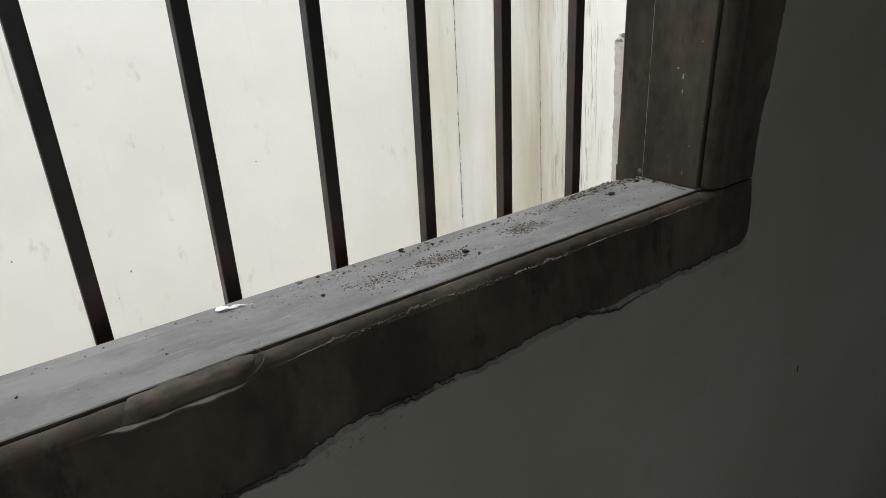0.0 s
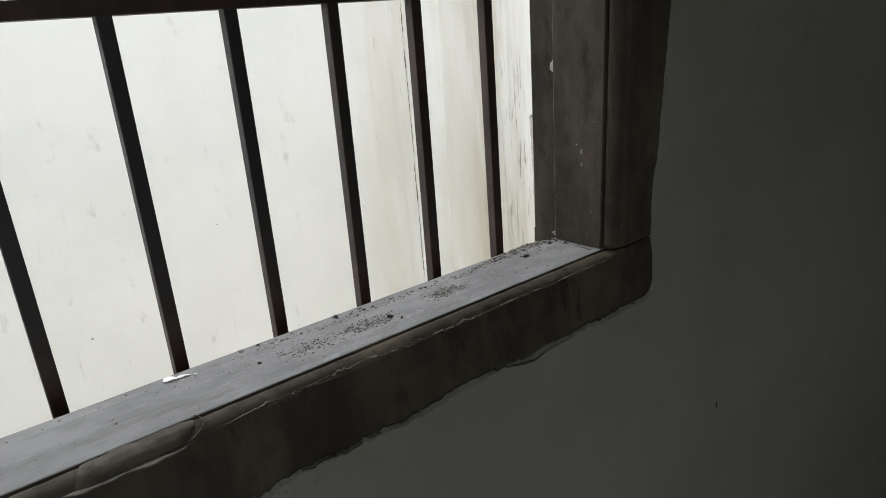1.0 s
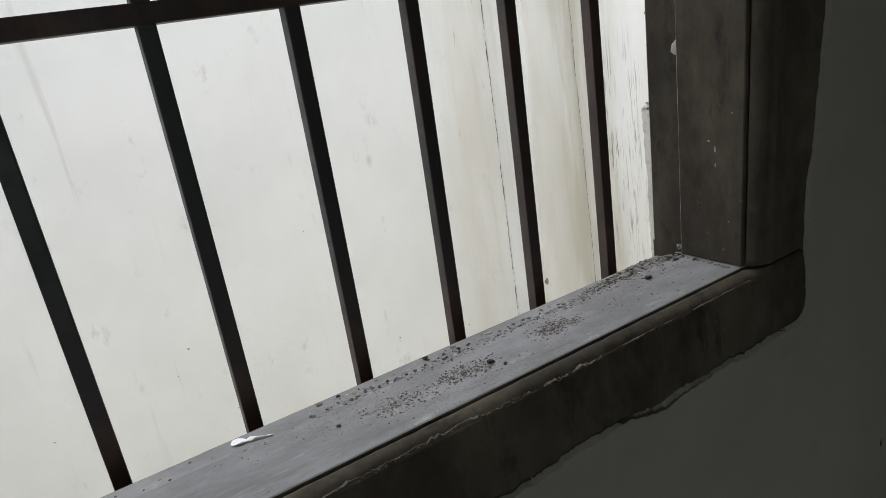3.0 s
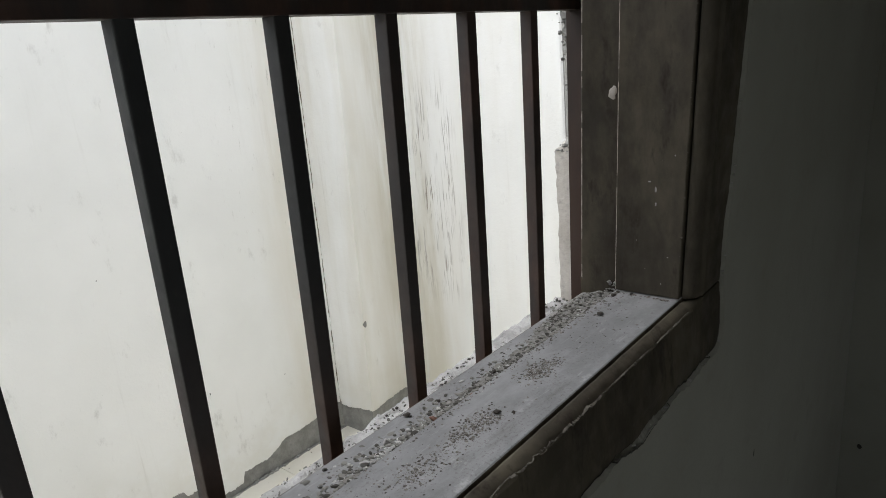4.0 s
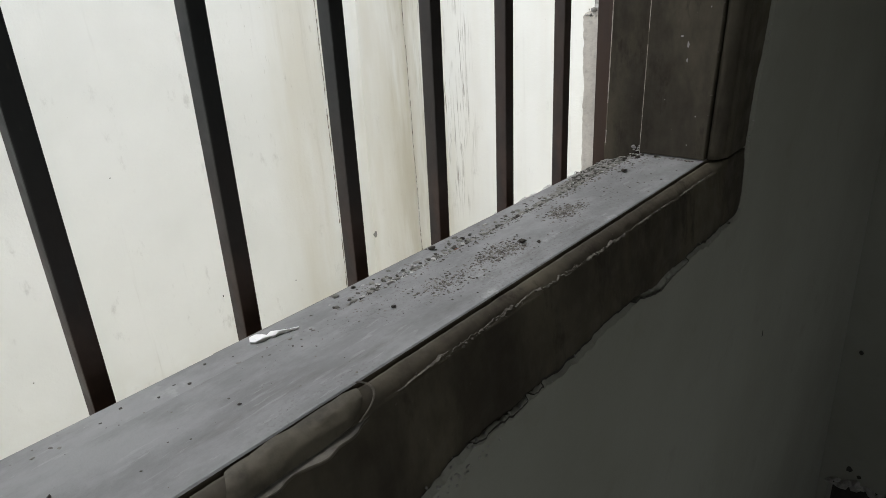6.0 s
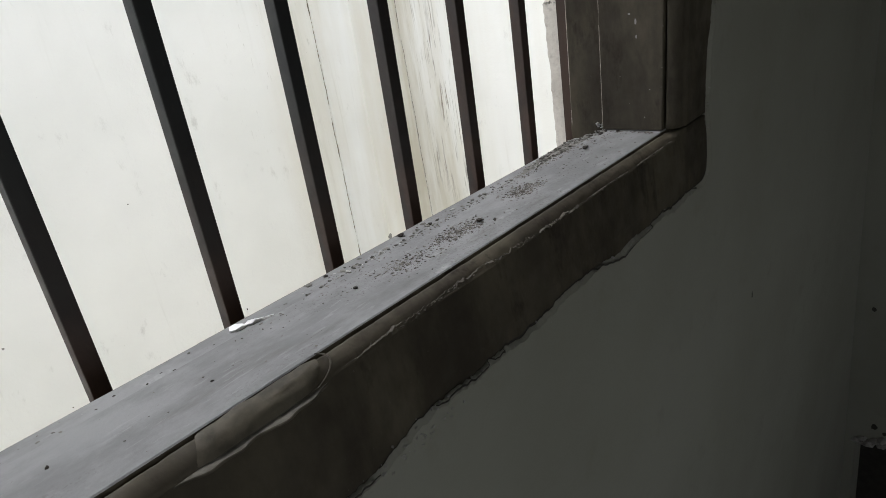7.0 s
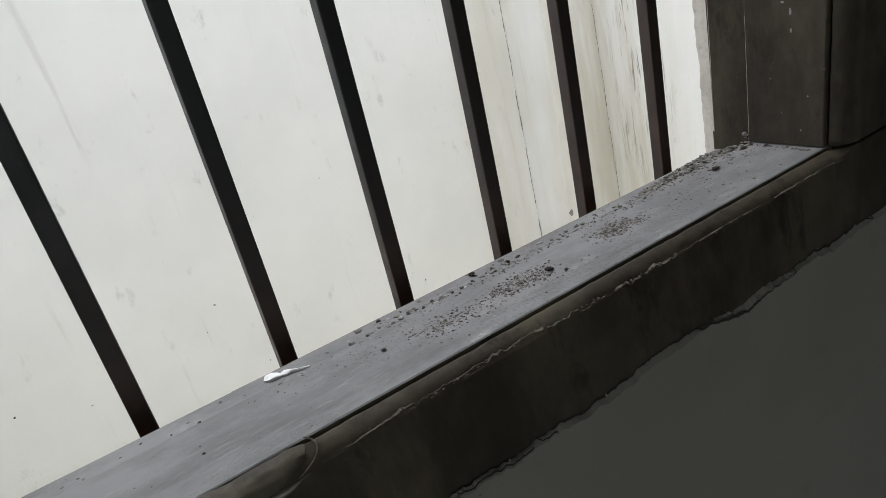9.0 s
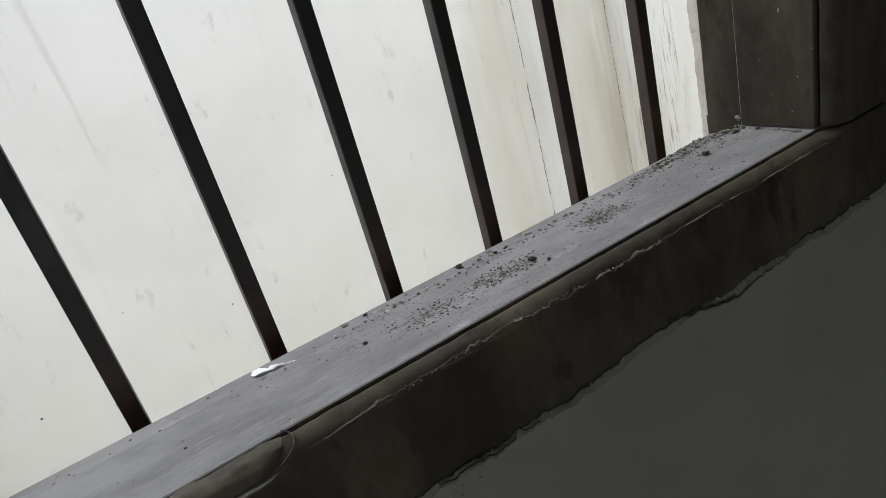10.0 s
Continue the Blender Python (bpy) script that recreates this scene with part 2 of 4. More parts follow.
def plain(name, a, b, scale, rough=0.8, spec=0.3):
    m = Mat(name)
    col = m.mix(m.ramp(m.noise(scale, 5), 0.35, 0.65), a, b)
    m.bump(m.noise(scale * 4, 4), 0.3, 0.001)
    return m.done(col, rough, 0.0, spec)


def floor_tile_glaze():
    m = Mat("cream_glazed_tile")
    base = m.mix(m.random(), (0.70, 0.675, 0.58), (0.74, 0.715, 0.63))
    col = m.mix(m.calc("MULTIPLY", m.ramp(m.noise(6, 5), 0.4, 0.7), 0.35), base, (0.60, 0.565, 0.46))
    col = m.mix(m.calc("MULTIPLY", m.ramp(m.noise(75, 4), 0.66, 0.74), 0.5), col, (0.40, 0.34, 0.25))
    return m.done(col, m.ramp(m.noise(5, 4), 0.3, 0.7, 0.35, 0.6), 0.0, 0.45)


PAINT = yard_paint()
CEMENT = cement("bare_grey_cement", (0.30, 0.295, 0.275), (0.205, 0.20, 0.185), 12)
MORTAR = cement("pale_broken_mortar", (0.56, 0.555, 0.54), (0.36, 0.355, 0.34), 30, 0.9)
REVEAL = cement("lime_washed_reveal", (0.56, 0.53, 0.48), (0.42, 0.39, 0.345), 16, 0.2)
ROOM = room_paint()
FRAME = frame_paint()
DUST = sill_dust()
EDGE = worn_edge()
IRON = iron_paint()
RUST = strip_rust()
OXIDE = oxide_paint()
GRIT = grains("dark_grit", (0.085, 0.077, 0.068), (0.175, 0.163, 0.146), (0.33, 0.32, 0.30), 0.95)
YARD_GRIT = grains("brown_yard_grit", (0.11, 0.078, 0.052), (0.20, 0.155, 0.112), (0.34, 0.31, 0.25), 0.9)
RUBBLE = grains("grey_mortar_rubble", (0.070, 0.066, 0.058), (0.195, 0.19, 0.172), (0.36, 0.355, 0.335), 0.93)
LIP = plain("torn_old_paint", (0.066, 0.059, 0.049), (0.140, 0.127, 0.106), 130, 0.85, 0.2)
LEDGE = plain("lit_ledge_filler", (0.15, 0.14, 0.12), (0.23, 0.215, 0.19), 90, 0.85, 0.2)
GRIME = plain("dark_smeared_filler", (0.044, 0.038, 0.028), (0.100, 0.088, 0.064), 45, 0.7, 0.35)
STAIN = plain("brown_stained_plaster", (0.21, 0.185, 0.145), (0.13, 0.115, 0.088), 25)
DIRT = cement("grey_sandy_dirt", (0.255, 0.25, 0.235), (0.16, 0.156, 0.144), 90, 0.3)
TILE = floor_tile_glaze()
WHITE = plain("white_paint_flake", (0.88, 0.88, 0.88), (0.82, 0.82, 0.82), 60)
PALE = plain("pale_plaster_crumb", (0.36, 0.35, 0.335), (0.27, 0.26, 0.25), 90)
BRICK = plain("red_brick_crumb", (0.17, 0.085, 0.06), (0.11, 0.06, 0.045), 120)
STONE = plain("dark_pebble", (0.035, 0.030, 0.025), (0.07, 0.062, 0.052), 150)
# near-black: the dark inside crack, holes and recess is put into the colour
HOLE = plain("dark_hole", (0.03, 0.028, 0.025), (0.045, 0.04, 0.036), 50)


# ---- mesh helpers ----
def shape(name, verts, faces, mats, smooth=False, pick=None):
    me = bpy.data.meshes.new(name)
    me.from_pydata([tuple(v) for v in verts], [], faces)
    for m in mats if isinstance(mats, (list, tuple)) else [mats]:
        me.materials.append(m)
    if pick:
        for i, p in enumerate(me.polygons):
            p.material_index = pick(p)
    bm = bmesh.new()
    bm.from_mesh(me)
    bmesh.ops.recalc_face_normals(bm, faces=bm.faces)
    bm.to_mesh(me)
    bm.free()
    for p in me.polygons:
        p.use_smooth = smooth
    return me


def part(name, me, parent, label=""):
    ob = new(name, me)
    ob.parent = parent
    return tagged(ob, label)


def holder(name, at, **tags):
    ob = new(name)
    ob.location = at
    bpy.context.view_layer.update()
    return tagged(ob, **tags)


def under(ob, parent):
    ob.parent = parent
    ob.matrix_parent_inverse = parent.matrix_world.inverted()
    return ob


def box(x0, y0, z0, x1, y1, z1, bevel=0.0):
    bm = bmesh.new()
    bmesh.ops.create_cube(bm, size=1.0)
    for v in bm.verts:
        v.co = Vector(((x0 + x1) / 2 + v.co.x * (x1 - x0), (y0 + y1) / 2 + v.co.y * (y1 - y0), (z0 + z1) / 2 + v.co.z * (z1 - z0)))
    if bevel:
        bmesh.ops.bevel(bm, geom=list(bm.edges), offset=bevel, segments=2, affect="EDGES", profile=0.6)
    me = bpy.data.meshes.new("box")
    bm.to_mesh(me)
    bm.free()
    return me


def boxes(name, rows, mat):
    verts, faces = [], []
    for x0, y0, z0, x1, y1, z1 in rows:
        b = len(verts)
        verts += [(x, y, z) for x in (x0, x1) for y in (y0, y1) for z in (z0, z1)]
        faces += [tuple(b + i for i in f) for f in ((0, 1, 3, 2), (4, 6, 7, 5), (0, 4, 5, 1), (2, 3, 7, 6), (0, 2, 6, 4), (1, 5, 7, 3))]
    return shape(name, verts, faces, mat)


def rnd(p, f, seed=0.0):
    return noise.noise(Vector((p[0] * f + seed, p[1] * f + seed * 1.7, p[2] * f - seed)))


def rough_line(s, amp, seed):
    """A broken plaster edge: large bites, crumbs and fine teeth along s metres."""
    v = 0.9 * noise.noise(Vector((s * 9, seed, 0))) + 0.55 * noise.noise(Vector((s * 31, seed, 3))) + 0.6 * noise.noise(Vector((s * 95, seed, 7))) + 0.45 * noise.noise(Vector((s * 230, seed, 9)))
    return amp * v


def rubble(spots, seed, flat=1.0):
    """Irregular angular crumbs: rows of x, y, z, size."""
    rng = np.random.default_rng(seed)
    t = (1 + 5 ** 0.5) / 2
    base = np.array([(-1, t, 0), (1, t, 0), (-1, -t, 0), (1, -t, 0), (0, -1, t), (0, 1, t), (0, -1, -t), (0, 1, -t), (t, 0, -1), (t, 0, 1), (-t, 0, -1), (-t, 0, 1)]) / 1.9
    tri = np.array([(0, 11, 5), (0, 5, 1), (0, 1, 7), (0, 7, 10), (0, 10, 11), (1, 5, 9), (5, 11, 4), (11, 10, 2), (10, 7, 6), (7, 1, 8), (3, 9, 4), (3, 4, 2), (3, 2, 6), (3, 6, 8), (3, 8, 9), (4, 9, 5), (2, 4, 11), (6, 2, 10), (8, 6, 7), (9, 8, 1)])
    verts, faces = [], []
    for i, (x, y, z, s) in enumerate(spots):
        p = base * rng.uniform(0.6, 1.25, (12, 1)) * np.array([rng.uniform(0.7, 1.4), rng.uniform(0.6, 1.1), flat * rng.uniform(0.4, 0.85)])
        a = rng.uniform(0, 6.28)
        c, n = math.cos(a), math.sin(a)
        p = p @ np.array([(c, -n, 0), (n, c, 0), (0, 0, 1)])
        p = p * s / 2 + np.array([x, y, 0])
        p[:, 2] += z - p[:, 2].min() - 0.12 * s
        faces += [tuple(f) for f in (tri + len(verts)).tolist()]
        verts += p.tolist()
    return verts, faces


def grid(name, us, vs, at, mat, smooth=True):
    verts = [at(u, v) for u in us for v in vs]
    n = len(vs)
    faces = [(i * n + j, (i + 1) * n + j, (i + 1) * n + j + 1, i * n + j + 1) for i in range(len(us) - 1) for j in range(n - 1)]
    return shape(name, verts, faces, mat, smooth)


# ---- the window's cast frame: bottom rail and jambs share one moulded section ----
def section(s, lump=0.0, square=0.0, chip=0.0, upright=0.0):
    """Section as (depth y, drop d below the opening's face): face, bead, ovolo, groove, flat, rebate, back."""
    w = 0.44 + 0.56 * upright        # the rail's moulding is smaller than the jamb's, over a slightly battered face
    bead = 0.0022 * lump + 0.0006 * max(0, rnd((s, 1, 1), 35))
    pts = [(-0.017, 0.105), (-0.017, 0.06), (-0.017, 0.0225 * w), (-0.0180 - bead, 0.0205 * w), (-0.0168 - 0.8 * bead, 0.0182 * w)]
    for k in range(8):
        a = k / 7 * math.pi / 2
        r = 0.0132 + 0.0014 * lump
        wob = 0.0006 * rnd((s, k * 0.2, 0), 60) + 0.0004 * rnd((s, k * 0.7, 2), 190) - chip * math.exp(-((k - 1.2) ** 2) / 1.5) * 0.0010
        pts.append((-0.0022 - (r + wob) * math.cos(a), 0.0168 * w - (r * w + wob) * math.sin(a) * (1 + 0.10 * lump)))
    if not upright:
        pts[2:5] = [(-0.0130 - 0.0040 * square, 0.0128), (-0.0130, 0.0116), (-0.0125, 0.0106)]
        for k in range(8):
            a = k / 7 * math.pi / 2
            wob = 0.0006 * rnd((s, k * 0.2, 0), 60) + 0.0004 * rnd((s, k * 0.7, 2), 190) - chip * math.exp(-((k - 1.2) ** 2) / 1.5) * 0.0010
            pts[5 + k] = (-0.0022 - (0.0100 + wob) * math.cos(a) ** 1.35, 0.0104 - (0.0082 + wob) * math.sin(a) ** 1.25)
    deep = 0.0050 * (1 - 0.9 * lump)
    pts += [(-0.0020, 0.0024 + deep), (-0.0003, 0.0024 + deep), (0.0002, 0.0008)]
    if square:
        for k in range(3, 16):
            y, d = pts[k]
            pts[k] = (y + (-0.0168 + 0.0168 * max(0, (k - 12) / 3) ** 3 - y) * square, d + (0.0012 + 0.02 * max(0, 5 - k) / 3 - d) * square)
    pts += [(0.0012, 0.0), (0.0695, 0.0), (0.0708, 0.0012), (0.0708, 0.0145 - 0.0015 * upright), (0.072, 0.0155 - 0.0022 * upright), (0.1170, 0.0155 - 0.0022 * upright), (0.1190, 0.0172 - 0.0022 * upright), (0.1190, 0.105)]
    return pts


def bell(x, a, b, soft=0.006):
    up = min(1, max(0, (x - a + soft) / (2 * soft)))
    down = min(1, max(0, (b + soft - x) / (2 * soft)))
    v = min(up, down)
    return v * v * (3 - 2 * v)


def sweep(name, stations, place, chips=None):
    """Sweep the frame's section along stations; the narrow arris faces take the worn material."""
    rows = []
    for s in stations:
        lump = 0.0
        square = bell(s, 0.012, 9.0, 0.011) if chips else 0.0
        chip = 0.0
        if chips and -0.47 < s < -0.02:
            chip = max(0.0, rnd((s, 0, 0), 70, 4.0) * 2.6) * bell(s, -0.44, -0.03, 0.03)
        rows.append([place(s, y, d) for y, d in section(s if chips else s + 5, lump, square, chip, 0.0 if chips else 1.0)])
    n = len(rows[0])
    verts = [p for r in rows for p in r]
    faces = [(i * n + k, (i + 1) * n + k, (i + 1) * n + (k + 1) % n, i * n + (k + 1) % n) for i in range(len(rows) - 1) for k in range(n)]
    faces += [tuple(range(n - 1, -1, -1)), tuple((len(rows) - 1) * n + k for k in range(n))]
    me = shape(name, verts, faces, [FRAME, DUST, EDGE])
    for i, p in enumerate(me.polygons):
        k = i % n
        if i < (len(rows) - 1) * n:
            if chips:
                p.material_index = 1 if k in (15, 16, 20) else 2 if k in (17, 21) else 0
            else:
                here = rnd((0, 0, i // n * 0.006), 22, 1.0 + k) + 0.6 * rnd((0, 0, i // n * 0.006), 90, 2.0 + k)
                p.material_index = 2 if k in (17, 21) and here > (-0.55 if k == 17 else -0.3) else 0
        p.use_smooth = 4 <= k <= 12 and i < (len(rows) - 1) * n
    return me


def steps(a, b, d):
    n = max(1, int(round((b - a) / d)))
    return [a + (b - a) * i / n for i in range(n + 1)]


def lean(z, y=0.0):
    """The wall and the jambs lean a little into the room above the sill."""
    return -(0.032 + 0.018 * min(1.0, max(0.0, (0.07 - y) / 0.07))) * max(0.0, z - SILL)


window = holder("window_1", (0, 0, SILL), label="brown painted cast window frame, chipped and dusty, with moulded inner edge", category="window frame", kind="structure")
rail_x = steps(-1.29, -0.72, 0.02) + steps(-0.715, 0.095, 0.0032)
rail = under(part("bottom_rail", sweep("bottom_rail", rail_x, lambda s, y, d: (s, y, SILL - d), True), None, "dusty grey sill with chipped moulding and a patched lump"), window)
jamb_z = steps(SILL + 0.0012, 1.35, 0.006) + steps(1.37, 2.1, 0.05)
jamb = under(part("jamb", sweep("jamb", jamb_z, lambda s, y, d: (d, y + lean(s, y), s)), None, "stained brown jamb with pale worn edges"), window)
far_jamb = under(part("jamb", sweep("far_jamb", steps(SILL + 0.0012, 2.1, 0.05), lambda s, y, d: (-1.195 - d, y + lean(s, y), s)), None), window)
head = under(part("head_rail", sweep("head_rail", steps(-1.29, 0.095, 0.05), lambda s, y, d: (s, y + lean(2.1, y), 2.1 + d)), None), window)


def dab(name, at, facing, size, mat, seed, thick=0.0006, tall=1.0):
    """A small uneven blob stuck on a face; facing: 'x', 'y' or 'z'."""
    ring, verts = 14, []
    for lvl, (rr, h) in enumerate(((1.0, 0.0), (0.8, 0.8), (0.4, 1.0))):
        for k in range(ring):
            a = k / ring * 2 * math.pi
            r = size / 2 * rr * (1 + 0.45 * noise.noise(Vector((math.cos(a) * 1.6 + seed, math.sin(a) * 1.6, seed * 3))))
            u, v, w = r * math.cos(a), r * math.sin(a) * tall, h * thick
            verts.append({"x": (at[0] - w, at[1] + u, at[2] + v), "y": (at[0] + u, at[1] - w, at[2] + v), "z": (at[0] + u, at[1] + v, at[2] + w)}[facing])
    faces = [(l * ring + k, l * ring + (k + 1) % ring, (l + 1) * ring + (k + 1) % ring, (l + 1) * ring + k) for l in range(2) for k in range(ring)]
    faces.append(tuple(2 * ring + k for k in range(ring)))
    return shape(name, verts, faces, mat, True)


def patch():
    """A smeared repair over the rail's moulding: a rounded lump with a crescent end and a ledge below it."""
    us, na = steps(0.0, 1.0, 1 / 44), 12
    verts, faces = [], []
    for u in us:
        for k in range(na):
            f = k / (na - 1)
            x0, x1 = -0.566 - 0.008 * f, -0.487 - 0.012 * f ** 2.0
            x = x0 + (x1 - x0) * u
            end = min(1.0, 10 * u, 7 * (1 - u))
            a = f * math.pi / 2
            r = 0.0016 * end ** 0.6 + 0.0009 * rnd((x, f * 0.25, 0), 60) + 0.0004 * rnd((x, f * 0.06, 4), 200) - 0.0012 * (1 - end)
            y = -0.0021 - (0.0112 + r) * math.sin(a)
            z = SILL - 0.0110 + (0.0104 + r * 0.5 + 0.0011 * rnd((x, 5, 0), 75)) * math.cos(a)
            verts.append((x, y, z))
    for i in range(len(us) - 1):
        faces += [(i * na + k, (i + 1) * na + k, (i + 1) * na + k + 1, i * na + k + 1) for k in range(na - 1)]
    b = len(verts)
    rows = [(-0.0124, -0.0120), (-0.0200, -0.0124), (-0.0207, -0.0138), (-0.0130, -0.0158)]
    us2 = steps(-0.598, -0.478, 0.0025)
    for x in us2:
        t = bell(x, -0.578, -0.497, 0.014) * (0.8 + 0.5 * rnd((x, 3, 0), 60))
        for y, d in rows:
            verts.append((x, -0.0124 + (y + 0.0124) * t + 0.0005 * rnd((x, 2, 2), 90) * t, SILL + d + 0.0010 * rnd((x, 7, 0), 25)))
    faces += [(b + i * 4 + k, b + (i + 1) * 4 + k, b + (i + 1) * 4 + k + 1, b + i * 4 + k + 1) for i in range(len(us2) - 1) for k in range(3)]
    me = shape("patch", verts, faces, [GRIME, LEDGE], True)
    # the ledge's upward strip is painted paler, as light would catch it
    for p in me.polygons:
        if p.vertices[0] >= b and (p.index - (len(us) - 1) * (na - 1)) % 3 == 0:
            p.material_index = 1
    return me


def rim():
    """The pale crescent ridge where the repair ends on the moulding."""
    verts, n = [], 24
    for i in range(n + 1):
        f = i / n
        a = f * math.pi / 2
        x = -0.4855 + 0.008 * math.sin(f * 2.4) - 0.017 * f ** 2.2
        y, z = -0.0008 - 0.0130 * math.sin(a), SILL - 0.0110 + 0.0118 * math.cos(a)
        w = 0.00015 + 0.00028 * math.sin(f * math.pi)
        verts += [(x - 2 * w, y + 0.0004, z - 0.0003), (x, y - 0.0007 * math.sin(a) - 0.0002, z + 0.0007 * math.cos(a)), (x + 2 * w, y + 0.0012, z - 0.0008)]
    return shape("rim", verts, [(3 * i + k, 3 * i + 3 + k, 3 * i + 4 + k, 3 * i + 1 + k) for i in range(n) for k in range(2)], LIP, True)


under(part("patch_rim", rim(), None, "pale crescent ridge of the repair"), rail)
under(part("patch", patch(), None, "smeared repair lump with a pale ledge"), rail)
chipped = random.Random(9)


def torn_lip():
    """The ragged torn edge of the old paint along the foot of the moulding."""
    verts = []
    xs = steps(-0.475, -0.005, 0.0009)
    for x in xs:
        much = bell(x, -0.45, -0.19, 0.03) + 0.35 * bell(x, -0.12, -0.03, 0.02)
        c = SILL - 0.0089 - 0.0014 * max(0.0, (-0.40 - x) / 0.08) + 0.0046 * much * (rnd((x, 0, 0), 26, 2.0) + 0.8 * rnd((x, 0, 0), 85, 6.0) + 0.4 * rnd((x, 0, 0), 260, 3.0)) + 0.0003 * rnd((x, 0, 0), 400, 1.0)
        bite = max(0.0, 0.35 + 1.1 * rnd((x, 0, 0), 55, 3.0) + 0.9 * rnd((x, 0, 0), 210, 4.0) + 0.5 * rnd((x, 0, 0), 700, 5.0))
        w = 0.00005 + 0.00022 * (0.5 + rnd((x, 0, 0), 120, 8.0)) + 0.00095 * much * bite
        out = 0.0003 + 0.0014 * much * bite
        if rnd((x, 0, 0), 34, 7.0) + 0.5 * rnd((x, 0, 0), 130, 2.0) < -0.02:      # worn away here
            w, out = 0.00002, -0.0006
        verts += [(x, -0.0116, c + w), (x, -0.0128 - out, c + 0.3 * w), (x, -0.0122, c - w)]
    faces = [(3 * i + k, 3 * i + 3 + k, 3 * i + 4 + k, 3 * i + 1 + k) for i in range(len(xs) - 1) for k in range(2)]
    return shape("torn_lip", verts, faces, LIP)


under(part("torn_lip", torn_lip(), None, "torn pale edge of old paint"), rail)
bits = []
for i in range(260):
    x = chipped.choice((chipped.gauss(-0.37, 0.035), chipped.gauss(-0.25, 0.03), chipped.uniform(-0.46, 0.0)))
    if x < -0.003:
        bits.append((x, -0.0128 - 0.0008 * chipped.random(), SILL - 0.0089 + 0.003 * rnd((x, 0, 0), 30, 2.0) + chipped.gauss(0, 0.0010), 0.0004 + 0.0022 * chipped.random() ** 3.5))
under(part("chipped_edge", shape("chipped_edge", *rubble(bits, 19), LIP), None, "crumbled chips along the moulding"), rail)["kind"] = "stuff"
me = boxes("foot", [(0.0136, 0.0716, SILL - 0.0154, 0.094, 0.1192, SILL + 0.004)], FRAME)
under(part("jamb_foot", me, None), jamb)
flaked = rubble([(0.0006 + 0.0006 * chipped.random(), 0.0004 + 0.001 * chipped.random() + lean(z), z, 0.0005 + 0.0022 * chipped.random() ** 3) for z in [chipped.uniform(0.91, 1.34) for k in range(120)]], 27)
under(part("chipped_edge", shape("chipped_edge", *flaked, LIP), None, "crumbled chips along the groove"), jamb)["kind"] = "stuff"
# paint drips and plaster dabs on the jamb
for i, (y, z, s, h, m) in enumerate(((0.0245, 1.0150, 0.0030, 2.2, PALE), (0.0310, 1.0230, 0.004, 0.5, PALE), (0.0245, 1.0000, 0.002, 2.4, PALE), (0.012, 0.945, 0.0028, 1.0, PALE), (0.019, 0.915, 0.002, 1.6, PALE), (0.005, 1.05, 0.003, 1.2, PALE), (0.045, 0.96, 0.0016, 1.0, PALE), (0.036, 0.93, 0.0015, 1.0, PALE))):
    under(part("paint_speck", dab("speck", (0.0004, y, z), "x", (1.0 if i < 3 else 0.55) * s, m, i * 2.3, 0.0005, h), None, "pale paint speck"), jamb)
under(part("plaster_dab", dab("plaster_dab", (0.0137, 0.0758, 1.1107), "x", 0.0100, REVEAL, 4.4, 0.0012, 1.45), None, "pale dab of dried plaster"), jamb)
clump = rubble([(0.0135 - 0.003 * chipped.random(), chipped.uniform(0.0725, 0.086), chipped.uniform(0.884, 0.906), 0.0015 + 0.004 * chipped.random() ** 2) for i in range(46)], 23)
under(part("mortar_clump", shape("mortar_clump", *clump, MORTAR), None, "ragged clump of grey mortar"), jamb)["kind"] = "stuff"

# ---- the window's wall ----
wall_n = holder("wall_north", (0, 0, FLOOR), label="thick plastered wall with olive-grey distemper, broken round the frame", category="wall", kind="structure")
TOP = 2.75
RX = 1.05           # room face of the wall beside the window
under(part("core", boxes("core", [
    (-4.0, 0.0, FLOOR, 1.65, OUT - 0.004, 0.795), (-4.0, 0.0, 2.205, 1.65, OUT - 0.004, TOP), (0.105, 0.0, 0.795, 1.65, 0.121, 2.205), (0.127, 0.121, 0.795, 1.65, OUT - 0.004, 2.205),
    (-4.0, 0.0, 0.795, -1.3, OUT - 0.004, 2.205), (0.0925, 0.121, 0.795, 0.127, 0.160, 2.205), (-1.3, 0.121, 0.795, -1.2865, OUT - 0.004, 2.205),
    (-1.2865, 0.121, 0.795, 0.0865, OUT - 0.006, 0.832), (-1.2865, 0.121, 2.14, 0.0865, OUT - 0.004, 2.205)], CEMENT), None), wall_n)


BEND = (0.060, 0.8465)       # centre of the plaster's rounded corner below the jamb


